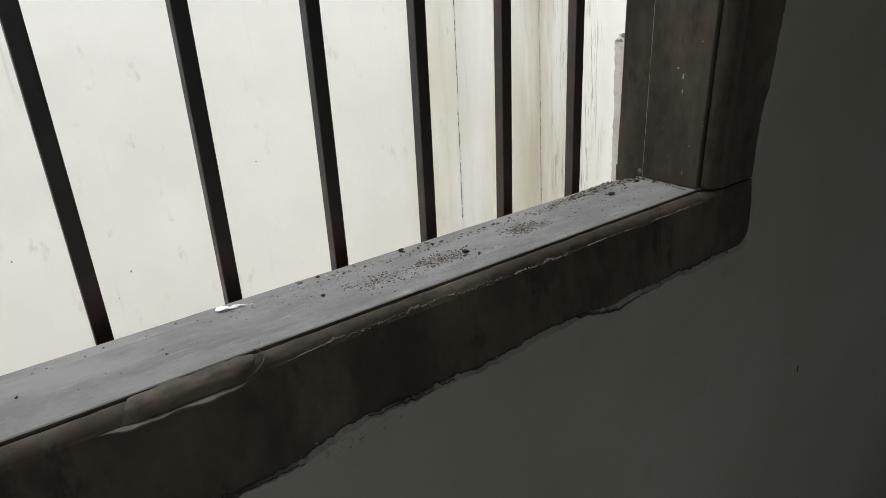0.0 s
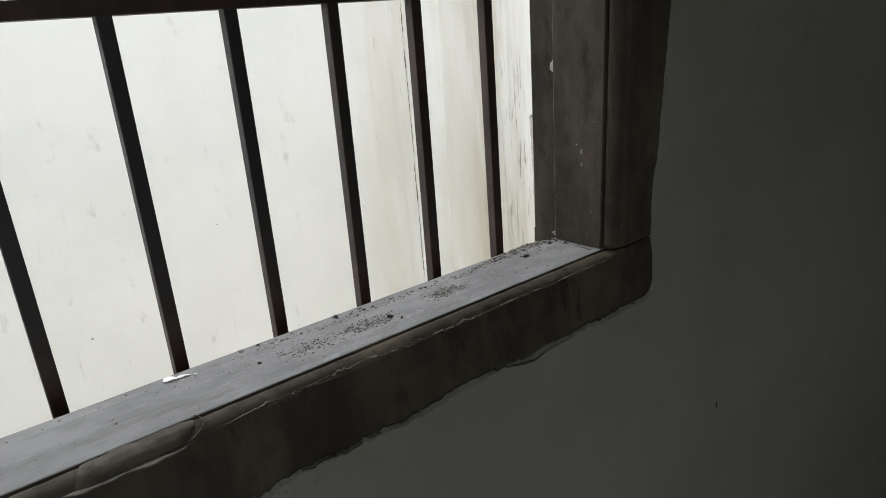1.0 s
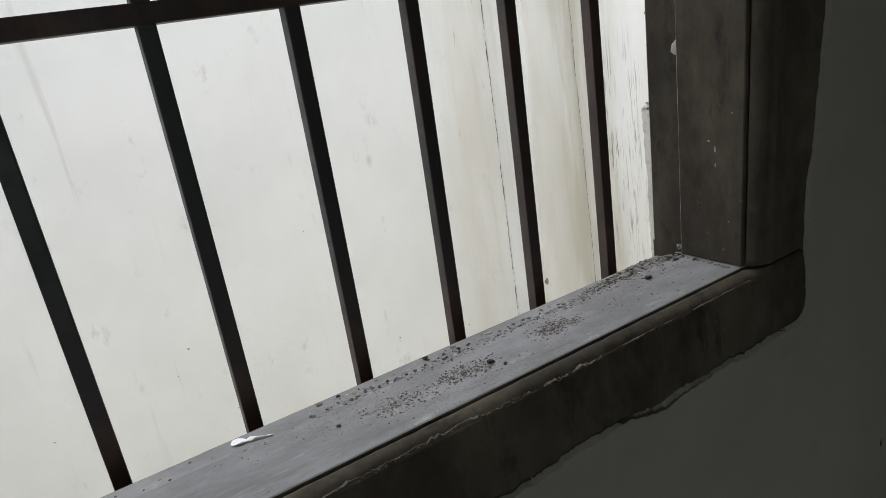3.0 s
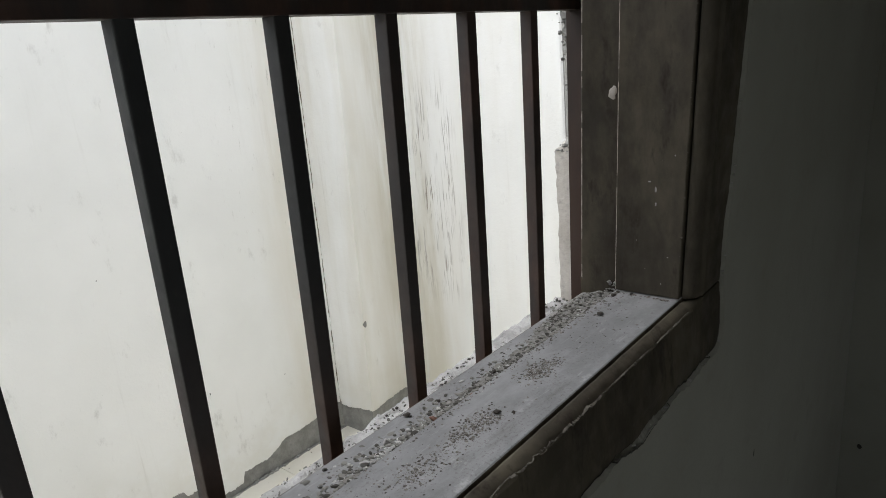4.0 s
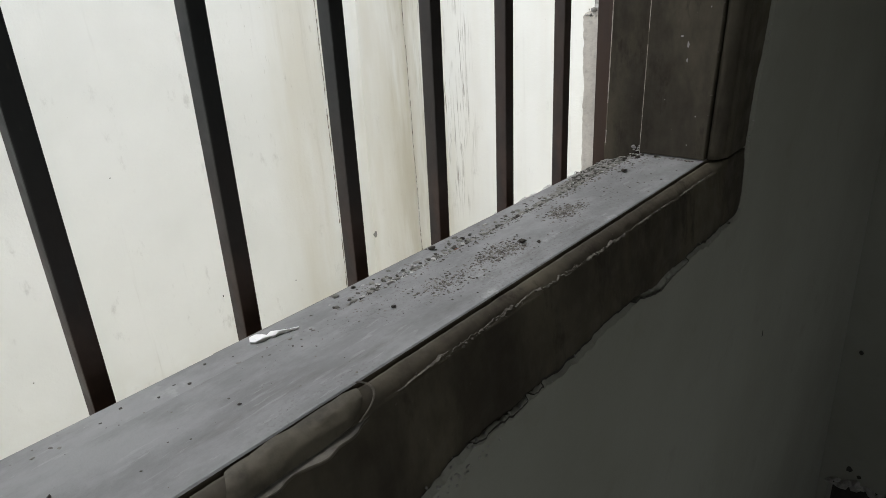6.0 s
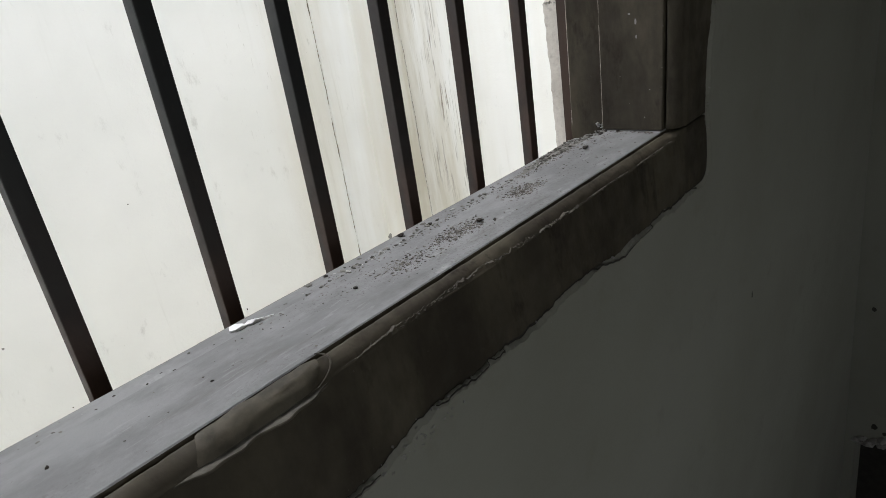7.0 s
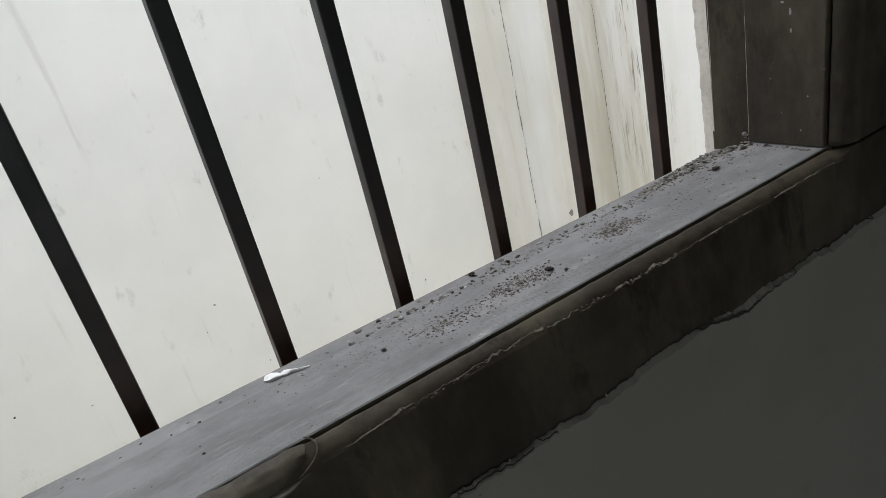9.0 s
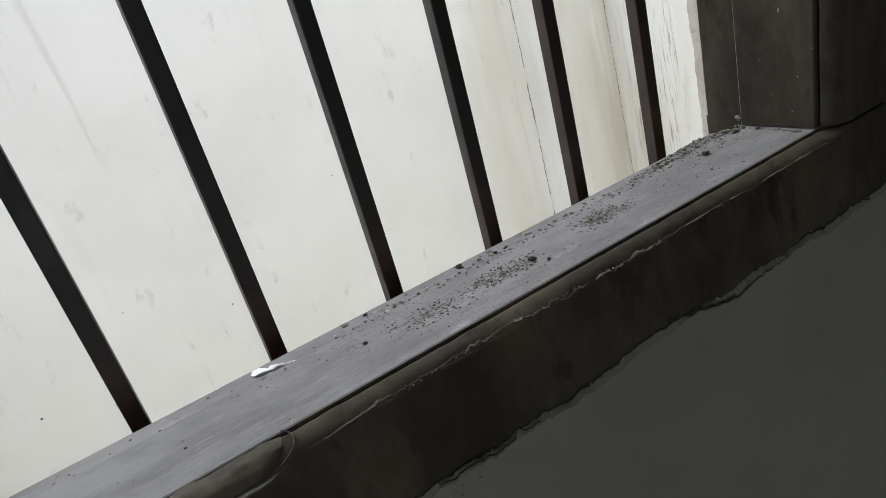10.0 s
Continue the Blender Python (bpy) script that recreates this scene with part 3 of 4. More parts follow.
def hole_loop():
    """The broken edge of the plaster round the frame, anticlockwise seen from the room."""
    pts = []
    for x in steps(-1.27, -0.75, 0.03) + steps(-0.745, 0.059, 0.0025):
        sag = -0.012 * bell(x, -2.0, -0.455, 0.03) + 0.004 * bell(x, -0.24, -0.17, 0.03) - 0.003 * bell(x, -0.33, -0.27, 0.02)
        pts.append((x, 0.8240 + sag + rough_line(x, 0.0044, 1.0) * (1 - 0.85 * bell(x, 0.035, 1.0, 0.02))))
    for k in range(1, 12):
        a = -math.pi / 2 + k / 12 * math.pi / 2
        pts.append((BEND[0] + 0.019 * math.cos(a) + rough_line(k * 0.003, 0.001, 5.0), BEND[1] + 0.022 * math.sin(a) + rough_line(k * 0.003, 0.001, 6.0)))
    for z in steps(0.848, 1.35, 0.0025) + steps(1.38, 2.18, 0.04):
        slim = -0.0045 * bell(z, 0.885, 0.985, 0.02) + min(0.02, 0.06 * max(0, z - 0.97))
        pts.append((0.0795 + slim + rough_line(z, 0.0026, 2.0) * bell(z, 0.865, 9.0, 0.02), z))
    pts += [(x, 2.18) for x in steps(-1.27, 0.08, 0.05)[::-1]]
    pts += [(-1.275, z) for z in steps(0.84, 2.15, 0.05)[::-1]]
    return pts


def room_skin():
    loop = hole_loop()
    n = len(loop)
    cx, cz = -0.6, 1.45
    verts = []
    def away(p, d):
        v = Vector((p[0] - cx, p[1] - cz))
        if p[0] > BEND[0] and p[1] < BEND[1]:
            v = Vector((p[0] - BEND[0], p[1] - BEND[1])).normalized()
            return (p[0] + v.x * d, p[1] + v.y * d)
        v = Vector((1, 0)) * (1 if v.x > 0 else -1) if p[1] > BEND[1] and abs(p[0] + 0.6) > 0.6 else Vector((0, 1)) * (1 if v.y > 0 else -1)
        return (p[0] + v.x * d, p[1] + v.y * d)
    x0, x1, z0, z1 = -4.0, RX + 0.004, FLOOR, TOP
    for i, p in enumerate(loop):
        s = i * 0.0025
        lip = 0.0003 + 0.0009 * noise.noise(Vector((s * 40, 3, 3))) + 0.0003 * noise.noise(Vector((s * 75, 3, 3)))
        verts.append((p[0], -0.010, p[1]))
        q = away(p, 0.0004)
        verts.append((q[0], -0.0172 - 0.4 * lip, q[1]))
        q = away(p, 0.0034 + 0.0026 * noise.noise(Vector((s * 24, 8, 1))) + 0.0010 * noise.noise(Vector((s * 90, 8, 2))))
        verts.append((q[0], IN - lip, q[1]))
        q = away(p, 0.0110 + 0.0065 * noise.noise(Vector((s * 17, 9, 1))) + 0.0016 * noise.noise(Vector((s * 80, 9, 2))))
        verts.append((q[0], IN - 0.0002, q[1]))
        q = away(p, 0.05)
        verts.append((q[0], IN, q[1]))
        d = Vector((q[0] - cx, q[1] - cz))
        k = min((x1 - cx) / d.x if d.x > 0 else (x0 - cx) / d.x if d.x < 0 else 9e9, (z1 - cz) / d.y if d.y > 0 else (z0 - cz) / d.y if d.y < 0 else 9e9)
        verts.append((cx + d.x * k, IN, cz + d.y * k))
    m = 6
    faces = [(i * m + k, ((i + 1) % n) * m + k, ((i + 1) % n) * m + k + 1, i * m + k + 1) for i in range(n) for k in range(m - 1)]
    corners = [(x0, z0), (x1, z0), (x1, z1), (x0, z1)]
    for c in corners:
        b = min(range(n), key=lambda i: (verts[i * m + 5][0] - c[0]) ** 2 + (verts[i * m + 5][2] - c[1]) ** 2)
        best = None
        for j in (b - 1, b):
            p, q = verts[(j % n) * m + 5], verts[((j + 1) % n) * m + 5]
            if (abs(p[0] - c[0]) < 1e-4) != (abs(q[0] - c[0]) < 1e-4):
                best = j % n
        if best is not None:
            verts.append((c[0], IN, c[1]))
            faces.append((best * m + 5, ((best + 1) % n) * m + 5, len(verts) - 1))
    verts = [(x, y + lean(z), z) for x, y, z in verts]
    return shape("room_plaster", verts, faces, ROOM)


def crack_line():
    """A near-black strip that paints the shaded crack between the frame and the broken plaster, coming and going."""
    loop = [p for p in hole_loop() if -0.7 < p[0] and p[1] < 0.9]
    verts = []
    for i, p in enumerate(loop):
        s = i * 0.0025
        w = max(0.00025, 0.0015 + 0.0020 * noise.noise(Vector((s * 14, 6, 1))) + 0.0010 * noise.noise(Vector((s * 70, 6, 2))))
        down = p[1] < 0.845
        o = 0.0006 + 0.0008 * noise.noise(Vector((s * 50, 9, 2))) - 0.011 * max(0.0, noise.noise(Vector((s * 8, 4, 2))) + 0.05) * (1 + 0.5 * noise.noise(Vector((s * 45, 2, 2))))
        depth = IN - 0.0014 if o < -0.0002 else -0.0177
        if not down:
            o = max(o, -0.001)
        depth += lean(p[1])
        verts.append((p[0] - (0 if down else o), depth, p[1] + (o if down else 0)))
        verts.append((p[0] - (0 if down else o + w), depth, p[1] + (o + w if down else 0)))
    return shape("crack", verts, [(2 * i, 2 * i + 1, 2 * i + 3, 2 * i + 2) for i in range(len(loop) - 1)], HOLE)


under(part("crack", crack_line(), None, "dark crack along the frame"), wall_n)
under(part("plaster", room_skin(), None, "olive-grey painted plaster with a broken edge"), wall_n)
# small marks on the wall
for i, (x, z, s, h) in enumerate(((0.240, 0.5895, 0.004, 2.6), (0.985, 0.895, 0.008, 1.0), (0.55, 0.71, 0.003, 1.5))):
    under(part("nick", dab("nick", (x, IN - 0.0002, z), "y", s, HOLE, i * 3.1, 0.0004, h), None, "small dark nick in the plaster"), wall_n)
# crumbs of plaster sticking along the broken edge
edge_pts = [p for p in hole_loop() if -0.66 < p[0] and p[1] < 1.1]
pick = random.Random(6)
bits = []
for i in range(330):
    p = edge_pts[int(pick.random() * len(edge_pts))]
    if noise.noise(Vector((p[0] * 14, p[1] * 14, 2))) > 0.0 or pick.random() < 0.3:
        down = p[1] < 0.845
        o = pick.gauss(0.0018, 0.0026)
        bits.append((p[0] + (pick.uniform(-0.002, 0.002) if down else o), -0.0190 - pick.random() * 0.0015 + lean(p[1]), p[1] - (o if down else 0), 0.0008 + 0.0032 * pick.random() ** 2.5))
bits += [(pick.gauss(-0.44, 0.02), -0.0205, pick.gauss(0.8105, 0.004), 0.001 + 0.004 * pick.random() ** 3) for i in range(70)]
under(part("plaster_crumbs", shape("plaster_crumbs", *rubble(bits, 17), PALE), None, "pale crumbs along the broken plaster"), wall_n)["kind"] = "stuff"
# the outer reveal: limewashed plaster with a broken, bare stretch


def reveal():
    zs = steps(0.836, 1.5, 0.004) + steps(1.52, 2.14, 0.05)
    verts, faces, bare = [], [], []
    for z in zs:
        gone = bell(z, 1.045, 1.30, 0.008)
        edge = 0.188 + rough_line(z, 0.0025, 11.0) - gone * (0.004 + 0.026 * min(1, max(0, (1.30 - z) / 0.26)) + rough_line(z, 0.006, 12.0))
        for k in range(7):
            f = k / 6
            y = 0.121 + (edge - 0.121) * f
            x = 0.0842 + gone * (0.004 + 0.004 * rnd((0, y, z), 90) + 0.003 * rnd((1, y, z), 260)) + 0.0005 * rnd((2, y, z), 50) + 0.003 * max(0, f - 0.8) * 5 * (1 - gone) * 0.4
            verts.append((x, y, z))
        verts.append((0.0905, edge + 0.001, z))
        verts.append((0.13, max(edge, OUT - 0.003), z))
        bare.append(gone > 0.4)
    m = 9
    for i in range(len(zs) - 1):
        for k in range(m - 1):
            faces.append((i * m + k, (i + 1) * m + k, (i + 1) * m + k + 1, i * m + k + 1))
    me = shape("reveal", verts, faces, [REVEAL, CEMENT])
    for i, p in enumerate(me.polygons):
        p.material_index = 1 if bare[i // (m - 1)] else 0
    return me


under(part("outer_reveal", reveal(), None, "limewashed reveal with a broken bare stretch of mortar"), wall_n)
loose = random.Random(15)
spots = []
for i in range(64):
    z = loose.uniform(1.05, 1.29)
    spots.append((0.087 + loose.uniform(-0.002, 0.003), 0.189 - 0.024 * (1.30 - z) / 0.26 - loose.random() * 0.008, z, 0.002 + 0.006 * loose.random() ** 2))
spots += [(0.0855, loose.uniform(0.166, 0.184), 1.038 + loose.uniform(-0.004, 0.006), loose.uniform(0.003, 0.009)) for i in range(9)]
lump = rubble(spots, 5)
under(part("broken_mortar", shape("broken_mortar", *lump, CEMENT), None, "jagged bare mortar"), wall_n)
wall_n.children[-1]["kind"] = "stuff"


def ledge():
    us, vs = steps(-1.286, -0.72, 0.03) + steps(-0.715, 0.0862, 0.0035), steps(0.121, 0.2, 0.0035)
    def at(x, y):
        edge = 0.1985 - 0.007 * bell(x, -2.0, -0.27, 0.09) + rough_line(x, 0.0028, 14.0)
        y = 0.121 + (edge - 0.121) * (y - 0.121) / 0.079
        rise = max(0, (y - 0.163) / 0.04)
        z = 0.8345 + min(1, rise * 3) * (0.0030 + 0.0025 * bell(x, -0.10, 1.0, 0.08) + 0.004 * rnd((x, y, 0), 60) + 0.0028 * rnd((x, y, 1), 190))
        if y > edge - 0.002:
            z -= 0.004
        return (x, y, z)
    me = grid("ledge", us, vs, at, MORTAR)
    return me


under(part("outer_ledge", ledge(), None, "rough mortar ledge outside the bars"), wall_n)
under(part("ledge_nose", boxes("ledge_nose", [(-1.286, 0.18, 0.80, 0.0862, 0.191, 0.832)], MORTAR), None), wall_n)

# ---- the iron grille ----
BY, BS = 0.1572, 0.0132
BAR_X = (-0.0223, -0.1311, -0.2370, -0.3432, -0.4504, -0.5580)      # feet of the bars, a little uneven
LEAN = (0.007, 0.012, 0.014, 0.010, 0.0065, 0.001)
grille = holder("window_grille", (0, BY, 0.8455), label="square oxide-brown iron bars welded on a rusty flat strip", category="window grille")
def bar_mesh():
    me = box(-BS / 2, -BS / 2, 0.0, BS / 2, BS / 2, 1.285, 0.0011)
    me.materials.append(IRON)
    return me


def weld_mesh():
    verts, faces = rubble([(math.cos(a) * 0.0085, math.sin(a) * 0.0085, -0.001, 0.006 + 0.002 * math.sin(a * 3)) for a in [k * math.pi / 6 for k in range(12)]], 3)
    return shape("weld", verts, faces, IRON)


BAR, WELD = bar_mesh(), weld_mesh()
for k in range(11):
    b = part("bar", BAR, grille)
    b.location = (BAR_X[k] if k < 6 else -0.5580 - 0.1065 * (k - 5), 0.0, 0.0)
    b.rotation_euler = (0.0179, LEAN[k] if k < 6 else 0.0, 0)
    w = part("weld", WELD, b, "dark weld bead")
strip = boxes("base_strip", [(-1.2, 0.124, 0.8385, 0.0818, 0.1670, 0.8455)], RUST)
under(part("base_strip", strip, None, "rust-brown dusty flat iron"), grille)
for z in (1.1985, 2.1):
    me = box(-1.2, BY - 0.0150, z, 0.080, BY + 0.0005, z + 0.0150, 0.001)
    me.materials.append(IRON)
    under(part("cross_bar", me, None), grille)


def end_plate(x):
    """Flat iron upright that follows the leaning jamb in front and the bars behind."""
    verts = []
    for z in steps(0.8455, 2.12, 0.06):
        front, back = 0.1215 + lean(z, 0.12), 0.1670 - 0.0179 * (z - 0.8455)
        verts += [(x, front, z), (x + 0.0055, front, z), (x + 0.0055, back, z), (x, back, z)]
    n = len(verts) // 4
    faces = [(4 * i + k, 4 * i + (k + 1) % 4, 4 * i + 4 + (k + 1) % 4, 4 * i + 4 + k) for i in range(n - 1) for k in range(4)]
    faces += [(3, 2, 1, 0), tuple(4 * n - 4 + k for k in range(4))]
    return shape("end_plate", verts, faces, OXIDE)


for x in (0.0755, -1.2):
    under(part("end_plate", end_plate(x), None, "rust-brown flat iron upright"), grille)

# ---- the yard outside ----
wall_opp = holder("wall_opposite", (0, YARD, FLOOR), label="white painted yard wall, streaked, bare cement at its foot", category="wall", kind="structure")
under(part("core", boxes("core", [(-4.3, YARD + 0.006, FLOOR - 0.1, 1.9, YARD + 0.2, HIGH)], CEMENT), None), wall_opp)


def plaster_foot(x):
    """Height of the paint's broken lower edge above the yard floor along the opposite wall."""
    h = 0.075 + 0.045 * bell(x, 0.88, 9.0, 0.08) + 0.022 * bell(x, 1.12, 9.0, 0.14)
    h += 0.047 * bell(x, -9.0, 0.560, 0.006) + 0.035 * bell(x, 0.20, 0.420, 0.015) - 0.045 * bell(x, 0.564, 0.690, 0.010)
    return FLOOR + max(0.02, h + rough_line(x, 0.013, 21.0))


def coat(name, run, front, foot, depth, mat=None):
    """A proud coat of painted plaster: run = stations along the wall, front(s, z, out) = place."""
    rows = []
    for s in run:
        f = foot(s)
        zs = [f + 0.002, f, f + 0.004, f + 0.03, 0.2, 1.2, HIGH]
        outs = [-depth, 0.2 * -depth, 0.0, 0.0, 0.0, 0.0, 0.0]
        rows.append([front(s, z, o) for z, o in zip(zs, outs)])
    m = 7
    verts = [p for r in rows for p in r]
    faces = [(i * m + k, (i + 1) * m + k, (i + 1) * m + k + 1, i * m + k + 1) for i in range(len(rows) - 1) for k in range(m - 1)]
    return shape(name, verts, faces, mat or PAINT)


CX0, CY = 1.287, 1.990      # corner column of the yard: left face and front face
under(part("paint_coat", coat("paint_coat", steps(-4.1, -1.3, 0.1) + steps(-1.25, 0.2, 0.02) + steps(0.205, CX0 + 0.06, 0.004), lambda s, z, o: (s, YARD - o, z), plaster_foot, 0.0055), None, "streaked white paint with a ragged foot"), wall_opp)
def crack_strip(name, place, z0, z1, seed, wide):
    """A thin dirty crack running down a corner, wavering and broken in places: place(u, z) puts it on its wall."""
    verts, zs = [], steps(z0, z1, 0.008)
    for z in zs:
        go = 0.004 * noise.noise(Vector((z * 5, seed, 1))) + 0.0018 * noise.noise(Vector((z * 30, seed, 2)))
        w = wide * max(0.06, 0.45 + 0.9 * noise.noise(Vector((z * 11, seed, 3))) + 0.7 * noise.noise(Vector((z * 60, seed, 4))))
        verts += [place(go - w / 2, z), place(go + w / 2, z)]
    return shape(name, verts, [(2 * i, 2 * i + 1, 2 * i + 3, 2 * i + 2) for i in range(len(zs) - 1)], STAIN)


under(part("corner_crack", crack_strip("corner_crack", lambda u, z: (CX0 + 0.019 * (z - FLOOR) - 0.008 + u, YARD - 0.0012, z), FLOOR + 0.14, HIGH, 1.0, 0.0068), None, "brown stained crack down the corner"), wall_opp)
under(part("hole", dab("hole", (-0.267, YARD, 0.184), "y", 0.009, CEMENT, 2.2, 0.0004), None, "small dark hole"), wall_opp)
for i, (x, z, s, h) in enumerate(((-0.15, -0.13, 0.009, 1.0), (0.612, -0.112, 0.008, 2.4), (0.987, -0.189, 0.010, 1.0), (0.281, 0.498, 0.008, 1.0), (-0.33, 0.093, 0.006, 1.0), (-0.62, 0.33, 0.008, 1.4), (-0.78, 0.02, 0.012, 0.6), (-1.0, 0.1, 0.014, 1.0))):
    under(part("hole", dab("hole", (x, YARD, z), "y", 0.55 * s, HOLE, 3.3 + i, 0.0004, h), None, "small dark hole"), wall_opp)

column = holder("yard_column", (1.4, 2.1, FLOOR), label="white painted corner column with yellowed damp streaks", category="column", kind="structure")


def column_x(f, z):
    """The column's side face runs a little out of plumb: f = 0 at the wall, 1 at its front corner."""
    up = z - FLOOR
    return CX0 + 0.019 * up + f * (0.022 + 0.018 * up)


def column_ring(z):
    return [(column_x(0, z) + 0.006, YARD + 0.05, z), (column_x(0, z) + 0.006, YARD, z), (column_x(1, z) + 0.006, CY + 0.006, z), (SIDE + 0.05, CY + 0.006, z), (SIDE + 0.05, YARD + 0.05, z)]


col_v = column_ring(FLOOR - 0.1) + column_ring(HIGH)
under(part("core", shape("core", col_v, [(k, (k + 1) % 5, 5 + (k + 1) % 5, 5 + k) for k in range(5)] + [(4, 3, 2, 1, 0), (5, 6, 7, 8, 9)], CEMENT), None), column)


def column_foot(s):
    return FLOOR + 0.125 + 0.02 * bell(s, 0.30, 0.7, 0.12) + rough_line(s, 0.011, 31.0)


def column_place(s, z, o):
    w = YARD - CY
    if s < w:
        return (column_x(s / w, z) - o, YARD - s, z)
    start = column_x(1, z)
    return (start + (s - w) * (SIDE - start) / (SIDE - CX0 - 0.022), CY - o, z)


W = YARD - CY
under(part("paint_coat", coat("paint_coat", steps(0.0, W - 0.002, 0.004) + [W + 0.001] + steps(W + 0.004, W + SIDE - CX0 - 0.022, 0.004), column_place, column_foot, 0.005), None, "yellowed white paint with a ragged foot"), column)
under(part("hole", dab("hole", (CX0 + 0.050, CY - 0.0005, -0.035), "y", 0.024, CEMENT, 6.1, 0.0006, 1.25), None, "grey plugged hole"), column)

left_col = holder("yard_column", (-1.4, 2.1, FLOOR), label="white painted column against the yard wall", category="column", kind="structure")
under(part("shaft", boxes("shaft", [(-1.66, 1.98, FLOOR - 0.05, -1.238, YARD + 0.004, HIGH)], PAINT), None), left_col)

wall_end = holder("wall_end", (SIDE, 1, FLOOR), label="bright white end wall of the yard with dark drip runs", category="wall", kind="structure")
under(part("core", boxes("core", [(SIDE + 0.006, OUT - 0.1, FLOOR - 0.1, SIDE + 0.2, YARD + 0.2, HIGH)], CEMENT), None), wall_end)


def end_foot(y):
    return FLOOR + 0.131 + 0.07 * bell(y, 1.52, 1.80, 0.05) * max(0, (1.84 - y) / 0.3 * -0.5 + 1.0) + rough_line(y, 0.010, 41.0)


under(part("paint_coat", coat("paint_coat", steps(OUT, 1.2, 0.03) + steps(1.21, CY + 0.002, 0.004), lambda s, z, o: (SIDE + o, s, z), end_foot, 0.0055), None, "white paint with drip runs and a ragged foot"), wall_end)
wall_far = holder("wall_west_end", (-4.1, 1, FLOOR), label="white painted wall closing the yard", category="wall", kind="structure")
under(part("panel", boxes("panel", [(-4.2, OUT, FLOOR - 0.1, -4.05, YARD, HIGH)], PAINT), None), wall_far)
outer = holder("wall_outer_face", (0, OUT, FLOOR), label="white painted outer face of the house wall", category="wall", kind="structure")
under(part("paint_coat", boxes("paint_coat", [(-4.05, OUT - 0.004, FLOOR, 1.65, OUT, 0.80), (-4.05, OUT - 0.004, 2.16, 1.65, OUT, TOP), (0.128, OUT - 0.004, 0.80, 1.65, OUT, 2.16), (-4.05, OUT - 0.004, 0.80, -1.3, OUT, 2.16)], PAINT), None), outer)

# skirting tiles along the end wall
y = 1.856
SK = box(-0.004, -0.298, 0.0, 0.004, 0.298, 0.122, 0.0012)
SK.materials.append(TILE)
for i in range(2):
    s = under(part("skirting_tile", SK, None), wall_end)
    s.location = (SIDE - 0.0005, y - 0.299 - 0.5985 * i, FLOOR + 0.001)
under(part("corner_crack", crack_strip("corner_crack", lambda u, z: (SIDE - 0.0012, CY - 0.008 + u, z), FLOOR + 0.16, HIGH, 5.0, 0.0052), None, "brown stained crack down the inner corner"), wall_end)
mort = rubble([(SIDE - 0.003 + random.uniform(-0.003, 0.003), random.uniform(1.45, 1.83), FLOOR + 0.124 + random.uniform(0, 0.012), random.uniform(0.006, 0.02)) for i in range(90)], 8)
under(part("mortar_smear", shape("mortar_smear", *mort, MORTAR), None, "rough mortar over the skirting"), wall_end)["kind"] = "stuff"

# yard floor: bed and tiles
yard = holder("yard_floor", (0, 1.2, FLOOR), label="cream glazed yard floor tiles, gritty, thin dark joints", category="floor", kind="structure")
under(part("bed", boxes("bed", [(-4.2, -0.1, FLOOR - 0.25, 1.9, 2.5, FLOOR - 0.004)], CEMENT), None), yard)
T = 0.8
for i in range(-6, 1):
    for y0, y1 in ((OUT, 0.25), (0.25, 1.05), (1.05, 1.849), (1.849, YARD - 0.01)):
        x0, x1 = 0.873 + T * i, 0.873 + T * (i + 1)
        if x0 > 0.8 and y1 > 2.0:
            cuts = [(x0, CX0 + 0.01, y1), (CX0 + 0.01, SIDE - 0.005, CY - 0.005)]
        else:
            cuts = [(max(-4.05, x0), min(x1, SIDE - 0.005), y1)]
        for n, (a, b, c) in enumerate(cuts):
            me = box(a + (0.0012 if n == 0 else 0.0), y0 + 0.0012, FLOOR - 0.012, b - (0.0012 if n == len(cuts) - 1 else 0.0), c - 0.0012, FLOOR, 0.0009)
            me.materials.append(TILE)
            under(part("tile", me, None), yard)

rng = random.Random(4)
dots = [(rng.uniform(0.3, 1.6), rng.uniform(1.0, 2.0 if i % 3 else 2.16), FLOOR, rng.choice([0.003, 0.003, 0.003, 0.004, 0.005, 0.007])) for i in range(640)]
tagged(new("yard_grit", shape("yard_grit", *rubble(dots, 21), YARD_GRIT)), "scattered brown grit on the yard tiles", "grit", kind="stuff")
fillet = [(x, YARD - 0.012 + 0.008 * rng.random(), FLOOR - 0.002, rng.uniform(0.008, 0.024)) for x in [rng.uniform(-0.4, 1.24) for i in range(240)]]
fillet += [(rng.uniform(CX0, SIDE), CY - 0.008 * rng.random(), FLOOR - 0.002, rng.uniform(0.008, 0.02)) for i in range(60)]
tagged(new("mortar_droppings", shape("mortar_droppings", *rubble(fillet, 22), CEMENT)), "dark mortar droppings along the wall foot", "mortar", kind="stuff")

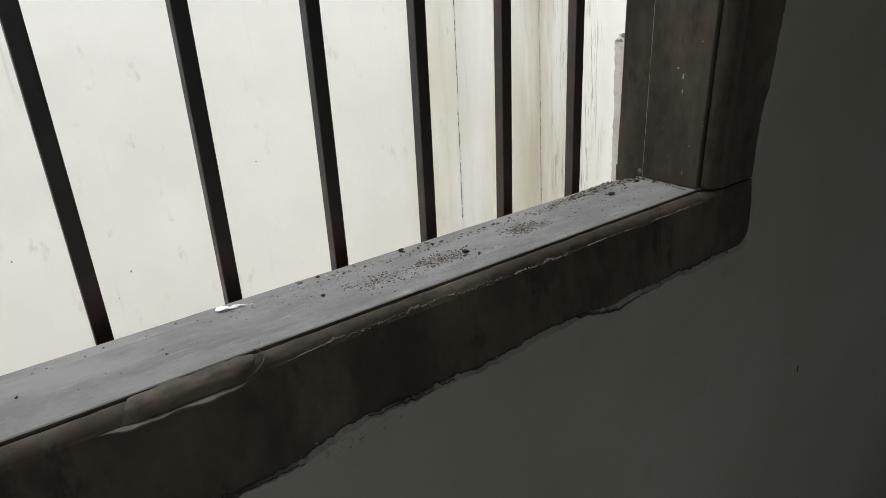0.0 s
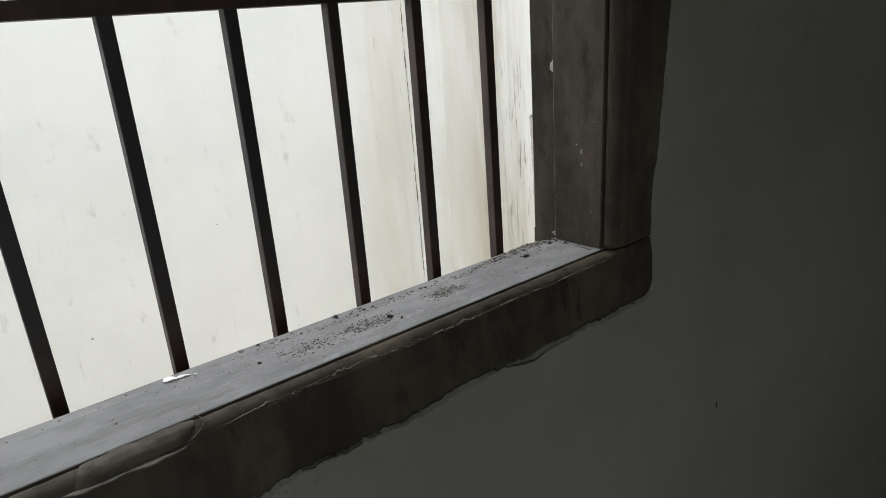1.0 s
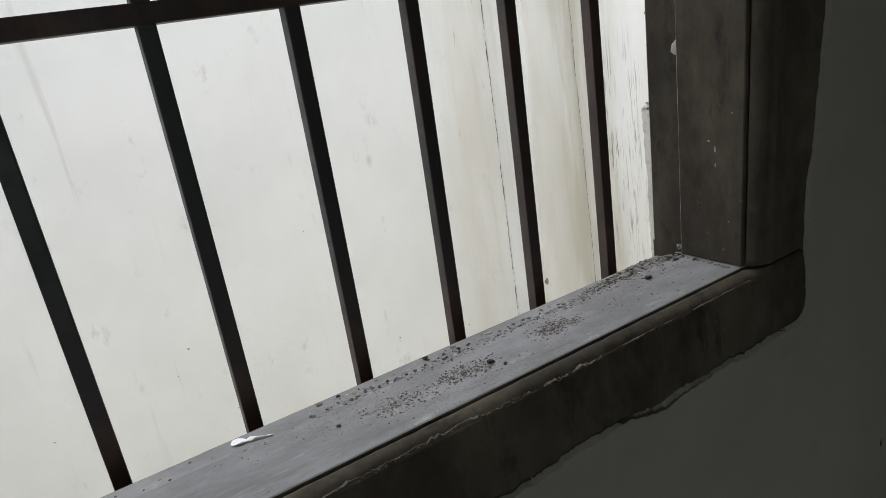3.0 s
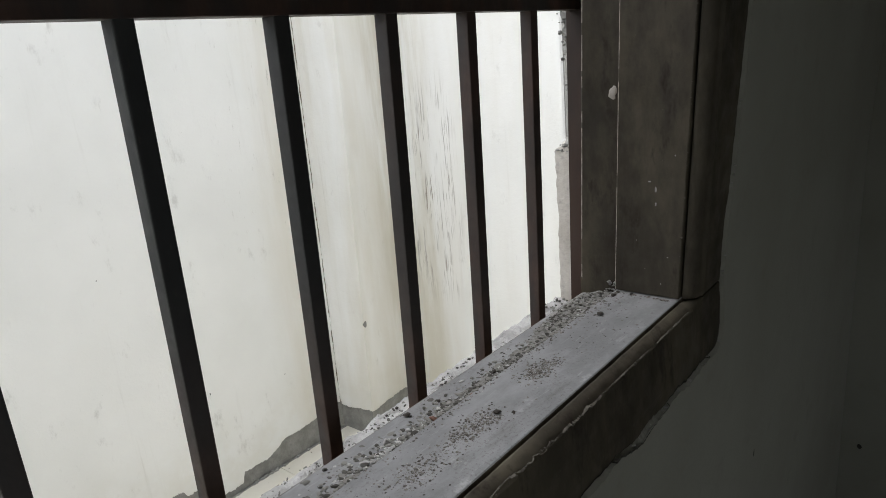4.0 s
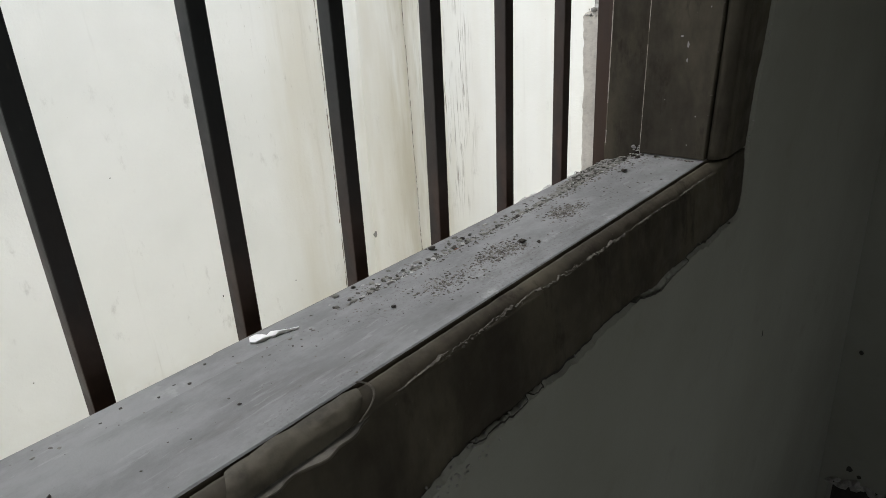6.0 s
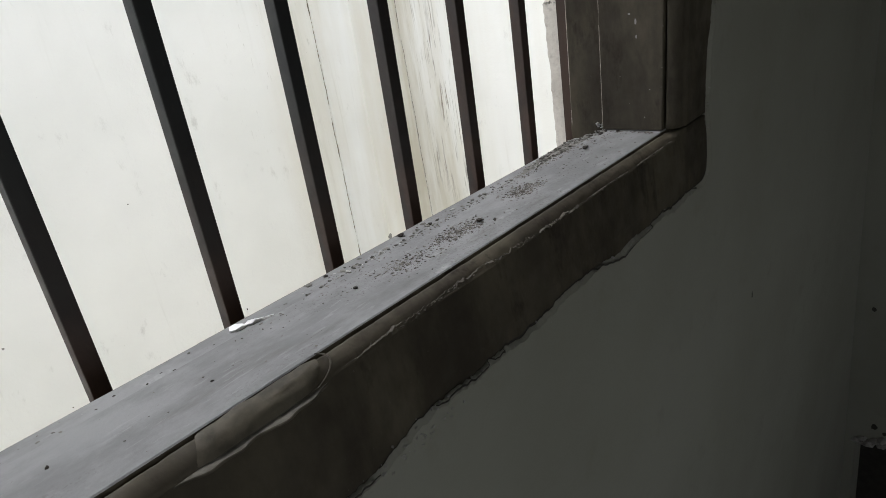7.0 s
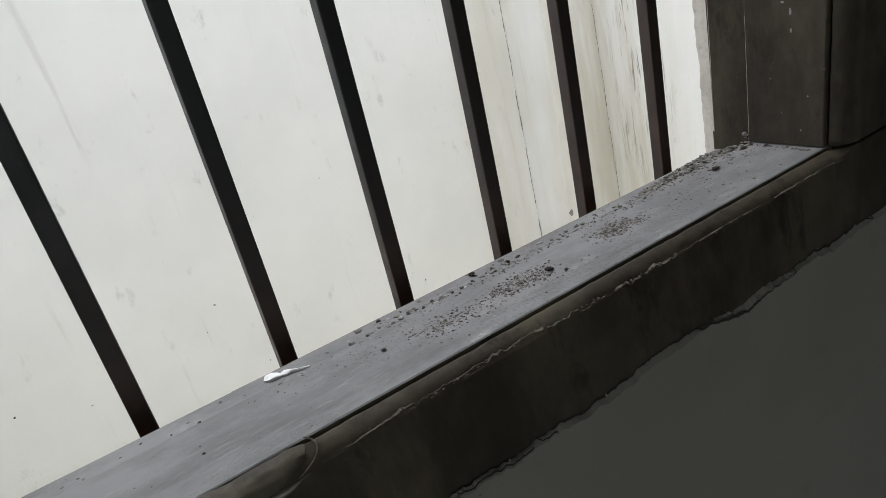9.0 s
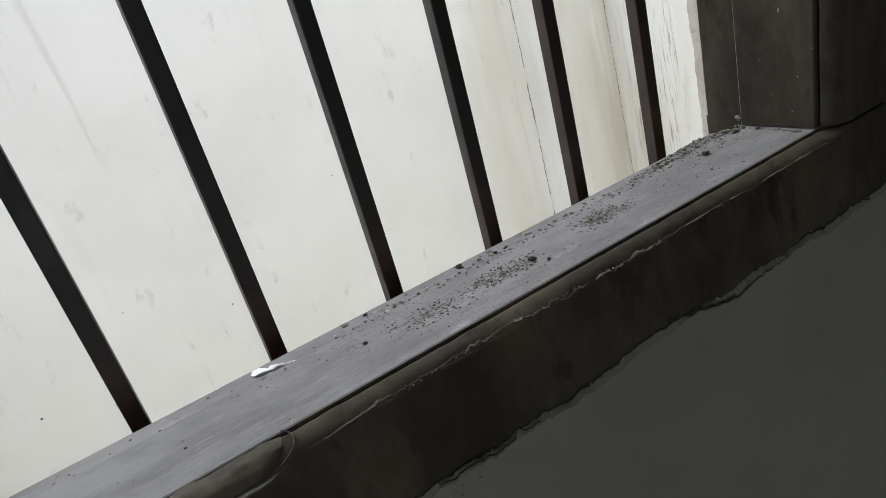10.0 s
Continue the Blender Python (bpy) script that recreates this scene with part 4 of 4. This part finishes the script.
# ---- the room round the camera ----
RZ = FLOOR
wall_e = holder("wall_east", (RX, -1.5, RZ), label="olive-grey distempered side wall with a rough low opening", category="wall", kind="structure")
NY0, NY1, NZ = -0.55, -0.045, -0.235
under(part("plaster", boxes("plaster", [(RX, -2.3, RZ, RX + 0.12, NY0, TOP), (RX, NY1, RZ, RX + 0.12, IN, TOP), (RX, NY0, NZ, RX + 0.12, NY1, TOP)], ROOM), None), wall_e)
# this panel paints the recess's shade in near-black
under(part("niche_back", boxes("niche_back", [(RX + 0.10, NY0, RZ, RX + 0.12, NY1, NZ)], HOLE), None, "recess back painted near-black for its shade"), wall_e)
chips = rubble([(RX - 0.001, NY1 - 0.47 * random.random(), NZ - 0.008 + random.uniform(-0.01, 0.012), random.uniform(0.01, 0.035)) for i in range(60)], 31)
under(part("broken_edge", shape("broken_edge", *chips, PALE), None, "crumbled pale plaster edge"), wall_e)["kind"] = "stuff"
for i, (y, z, s) in enumerate(((-0.085, -0.19, 0.016), (-0.11, -0.205, 0.011), (-0.06, 0.16, 0.011))):
    under(part("nick", dab("nick", (RX - 0.0002, y, z), "x", s, HOLE, i * 1.3, 0.0006), None, "dark hole in the plaster"), wall_e)
wall_w = holder("wall_west", (-3.2, -1.5, RZ), label="olive-grey distempered side wall", category="wall", kind="structure")
under(part("plaster", boxes("plaster", [(-3.32, -2.3, RZ, -3.2, IN, TOP)], ROOM), None), wall_w)
wall_s = holder("wall_south", (0, -2.3, RZ), label="unseen olive-grey distempered back wall, opening added for the fill lamp", category="wall", kind="structure")
# the opening is invented, out of view, to go with the room's fill lamp
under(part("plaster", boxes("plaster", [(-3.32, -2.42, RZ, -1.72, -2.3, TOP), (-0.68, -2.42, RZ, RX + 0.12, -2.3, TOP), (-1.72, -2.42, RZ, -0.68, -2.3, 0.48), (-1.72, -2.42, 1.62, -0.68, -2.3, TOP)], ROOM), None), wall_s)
tagged(new("floor", boxes("floor", [(-3.32, -2.42, RZ - 0.1, RX + 0.12, IN + 0.02, RZ)], CEMENT)), "bare grey cement room floor", "floor", kind="structure")
tagged(new("ceiling", boxes("ceiling", [(-3.32, -2.42, TOP, RX + 0.12, 0.0, TOP + 0.12)], ROOM)), "dull plastered ceiling", "ceiling", kind="structure")

# ---- dirt and loose bits on the sill ----
def cluster(cx, cy, rx, ry, n, lo, hi, z, g):
    out = []
    for i in range(n):
        out.append((g.gauss(cx, rx), g.gauss(cy, ry), z, lo + (hi - lo) * g.random() ** 3.2))
    return out


g = random.Random(11)
top = []
for cx, cy, rx, ry, n, big in ((-0.310, 0.039, 0.012, 0.006, 420, 1.0), (-0.292, 0.037, 0.010, 0.006, 240, 1.1), (-0.365, 0.038, 0.014, 0.007, 380, 1.0), (-0.203, 0.044, 0.011, 0.006, 480, 1.1), (-0.190, 0.040, 0.012, 0.006, 90, 1.0), (-0.100, 0.042, 0.05, 0.016, 120, 0.9), (-0.035, 0.056, 0.024, 0.010, 130, 1.1), (-0.25, 0.0665, 0.10, 0.0022, 300, 1.0), (-0.06, 0.0660, 0.05, 0.003, 190, 1.2), (-0.52, 0.045, 0.10, 0.016, 30, 0.7), (-0.420, 0.057, 0.035, 0.008, 70, 0.8), (-0.242, 0.035, 0.14, 0.018, 110, 0.9)):
    top += cluster(cx, cy, rx, ry, int(n * 1.5), 0.0005, 0.0027 * big, SILL, g)
top += [(-0.0035 - 0.004 * g.random(), g.uniform(0.004, 0.070), SILL, 0.001 + 0.0055 * g.random() ** 2.2) for i in range(46)]
top = [p for p in top if 0.003 < p[1] < 0.0695 and -0.72 < p[0] < -0.001]
tagged(new("sill_grit", shape("sill_grit", *rubble(top, 41, 0.6), GRIT)), "fine dark grit strewn over the dusty sill", "grit", kind="stuff")
def heap(x, y):
    """Height of the dirt lying in the rebate."""
    h = 0.0075 * math.exp(-((x - 0.02) / 0.085) ** 2) * min(1, max(0, (0.119 - y) / 0.012)) + 0.0040 * math.exp(-((x + 0.17) / 0.19) ** 2) * math.exp(-((y - 0.074) / 0.020) ** 2)
    return h * (0.75 + 0.5 * rnd((x, y, 0), 60) + 0.25 * rnd((x, y, 3), 150)) - 0.0006


tagged(new("rebate_dirt", grid("rebate_dirt", steps(-0.5, 0.0130, 0.002), steps(0.0716, 0.1188, 0.002), lambda x, y: (x, y, SILL - 0.0156 + heap(x, y)), DIRT, False)), "bed of grey dust and mortar dirt in the rebate", "dirt", kind="stuff")
reb = []
for i in range(6400):
    x = -0.43 * g.random() ** 0.85 + 0.012
    y = 0.0725 + abs(g.gauss(0, 0.015 + 0.006 * rnd((x, 0, 0), 30)))
    if x > -0.10:
        y = g.uniform(0.0725, 0.112)
    reb.append((x, y, SILL - 0.0156 + max(0.0, heap(x, y)), 0.0007 + 0.0056 * g.random() ** 3.0))
reb += [(g.uniform(-0.72, -0.43), g.uniform(0.073, 0.112), SILL - 0.0156, 0.0008 + 0.003 * g.random() ** 3) for i in range(120)]
pale_bits = [(g.gauss(-0.352, 0.016), g.gauss(0.089, 0.006), SILL - 0.0152, 0.001 + 0.005 * g.random() ** 2.5) for i in range(130)]
tagged(new("plaster_crumbs", shape("plaster_crumbs", *rubble(pale_bits, 44, 0.6), MORTAR)), "pale crumbled plaster among the dirt in the rebate", "plaster crumbs", kind="stuff")
reb = [p for p in reb if p[1] < 0.1165 and p[0] < 0.012]
tagged(new("rebate_rubble", shape("rebate_rubble", *rubble(reb, 42, 0.6), RUBBLE)), "grey mortar rubble and dirt lying in the sill rebate", "rubble", kind="stuff")
led = [(x, g.uniform(0.166, 0.190), 0.8370, 0.001 + (0.0018 if x < -0.28 else 0.0042) * g.random() ** 3) for x in [g.uniform(-0.75, 0.083) for i in range(1500)]]
led += [(g.uniform(-0.75, 0.076), g.uniform(0.125, 0.167), 0.8453, 0.0006 + 0.002 * g.random() ** 3) for i in range(420)]
led += [(g.uniform(0.02, 0.083), g.uniform(0.15, 0.195), 0.841, 0.0015 + 0.006 * g.random() ** 2) for i in range(60)]
tagged(new("ledge_rubble", shape("ledge_rubble", *rubble(led, 43), RUBBLE)), "pale mortar crumbs on the outer ledge and iron strip", "rubble", kind="stuff")


def pebble(name, at, size, mat, seed, flat=0.6):
    bm = bmesh.new()
    bmesh.ops.create_icosphere(bm, subdivisions=2, radius=size / 2)
    cut = random.Random(int(seed * 100))
    sides = [Vector((cut.gauss(0, 1), cut.gauss(0, 1), cut.gauss(0, 1))).normalized() for k in range(7)]
    for v in bm.verts:
        for n in sides:
            over = v.co.dot(n) - size * 0.29
            if over > 0:
                v.co -= n * over
        k = 1.15 + 0.35 * noise.noise(v.co * (2.2 / size) + Vector((seed, 0, 0))) + 0.18 * noise.noise(v.co * (6 / size) + Vector((0, seed, 0)))
        v.co = Vector((v.co.x * k * 1.15, v.co.y * k * 0.85, v.co.z * k * flat))
    low = min(v.co.z for v in bm.verts)
    for v in bm.verts:
        v.co.z -= low + 0.0002
    me = bpy.data.meshes.new(name)
    bm.to_mesh(me)
    bm.free()
    me.materials.append(mat)
    ob = new(name, me)
    ob.matrix_world = pose(*at, 0, 0, seed * 77)
    return ob


R = SILL - 0.0154
for i, (x, y, z, s, m, lab, cat) in enumerate((
    (-0.412, 0.043, SILL, 0.0050, STONE, "small dark pebble lying on the dusty sill", "pebble"),
    (-0.279, 0.034, SILL, 0.0078, STONE, "dark pebble lying on the dusty sill", "pebble"),
    (-0.272, 0.024, SILL, 0.0050, STONE, "small dark pebble lying on the dusty sill", "pebble"),
    (-0.070, 0.0533, SILL, 0.0090, STONE, "dark crumb lying near the jamb", "pebble"),
    (-0.2987, 0.1106, R, 0.0075, STONE, "dark pebble on the outer edge of the rebate", "pebble"),
    (-0.016, 0.064, SILL, 0.0085, STONE, "dark clod against the jamb", "clod"),
    (-0.006, 0.049, SILL, 0.0055, STONE, "dark clod against the jamb", "clod"),
    (-0.621, 0.045, SILL, 0.0035, STONE, "small dark pebble lying on the dusty sill", "pebble"),
    (-0.533, 0.035, SILL, 0.003, STONE, "small dark pebble lying on the dusty sill", "pebble"),
    (-0.294, 0.086, R, 0.0095, BRICK, "red-brown brick crumb in the rebate", "brick crumb"),
    (-0.247, 0.083, R, 0.0070, BRICK, "red-brown brick crumb in the rebate", "brick crumb"),
    (-0.367, 0.092, R, 0.0100, PALE, "pale lump of plaster in the rebate", "plaster lump"),
    (-0.337, 0.098, R, 0.0085, PALE, "pale lump of plaster in the rebate", "plaster lump"),
    (-0.349, 0.086, R, 0.0060, PALE, "pale lump of plaster in the rebate", "plaster lump"),
    (-0.267, 0.104, R, 0.0060, STONE, "dark pebble in the rebate", "pebble"),
    (-0.204, 0.09, R, 0.0075, STONE, "dark pebble in the rebate", "pebble"))):
    tagged(pebble(cat.replace(" ", "_"), (x, y, z + (max(0.0, heap(x, y)) if y > 0.0716 else 0.0)), 0.72 * s, m, i * 1.37 + 0.5), lab, cat, "crumbs on the sill")


def flake():
    """A torn flake of white paint lying in the rebate, with a thin tail."""
    outline = ((-0.0155, -0.0030), (-0.0120, -0.0052), (-0.0070, -0.0046), (-0.0030, -0.0022), (0.0010, -0.0030), (0.0040, -0.0012), (0.0100, -0.0011), (0.0170, -0.0004), (0.0172, 0.0004), (0.0100, 0.0007), (0.0035, 0.0014), (0.0000, 0.0022), (-0.0034, 0.0006), (-0.0062, 0.0034), (-0.0110, 0.0038), (-0.0150, 0.0016))
    n = len(outline)
    verts = []
    for lvl in range(3):
        for u, v in outline:
            lift = 0.0016 + 0.0007 * math.sin(u * 420 + v * 300) - 0.05 * max(0.0, u)
            k = (1.0, 1.0, 0.8)[lvl]
            verts.append((u * k - (1 - k) * 0.006, v * k, (0.0, max(0.0005, lift), max(0.0006, lift + 0.0003))[lvl]))
    faces = [(l * n + k, l * n + (k + 1) % n, (l + 1) * n + (k + 1) % n, (l + 1) * n + k) for l in range(2) for k in range(n)]
    faces.append(tuple(2 * n + k for k in range(n)))
    ob = new("paint_flake", shape("paint_flake", verts, faces, WHITE))
    ob.matrix_world = pose(-0.4640, 0.1045, R + 0.0002, 0, 0, -25)
    return tagged(ob, "white torn flake of lime paint lying in the rebate", "paint flake")


flake()
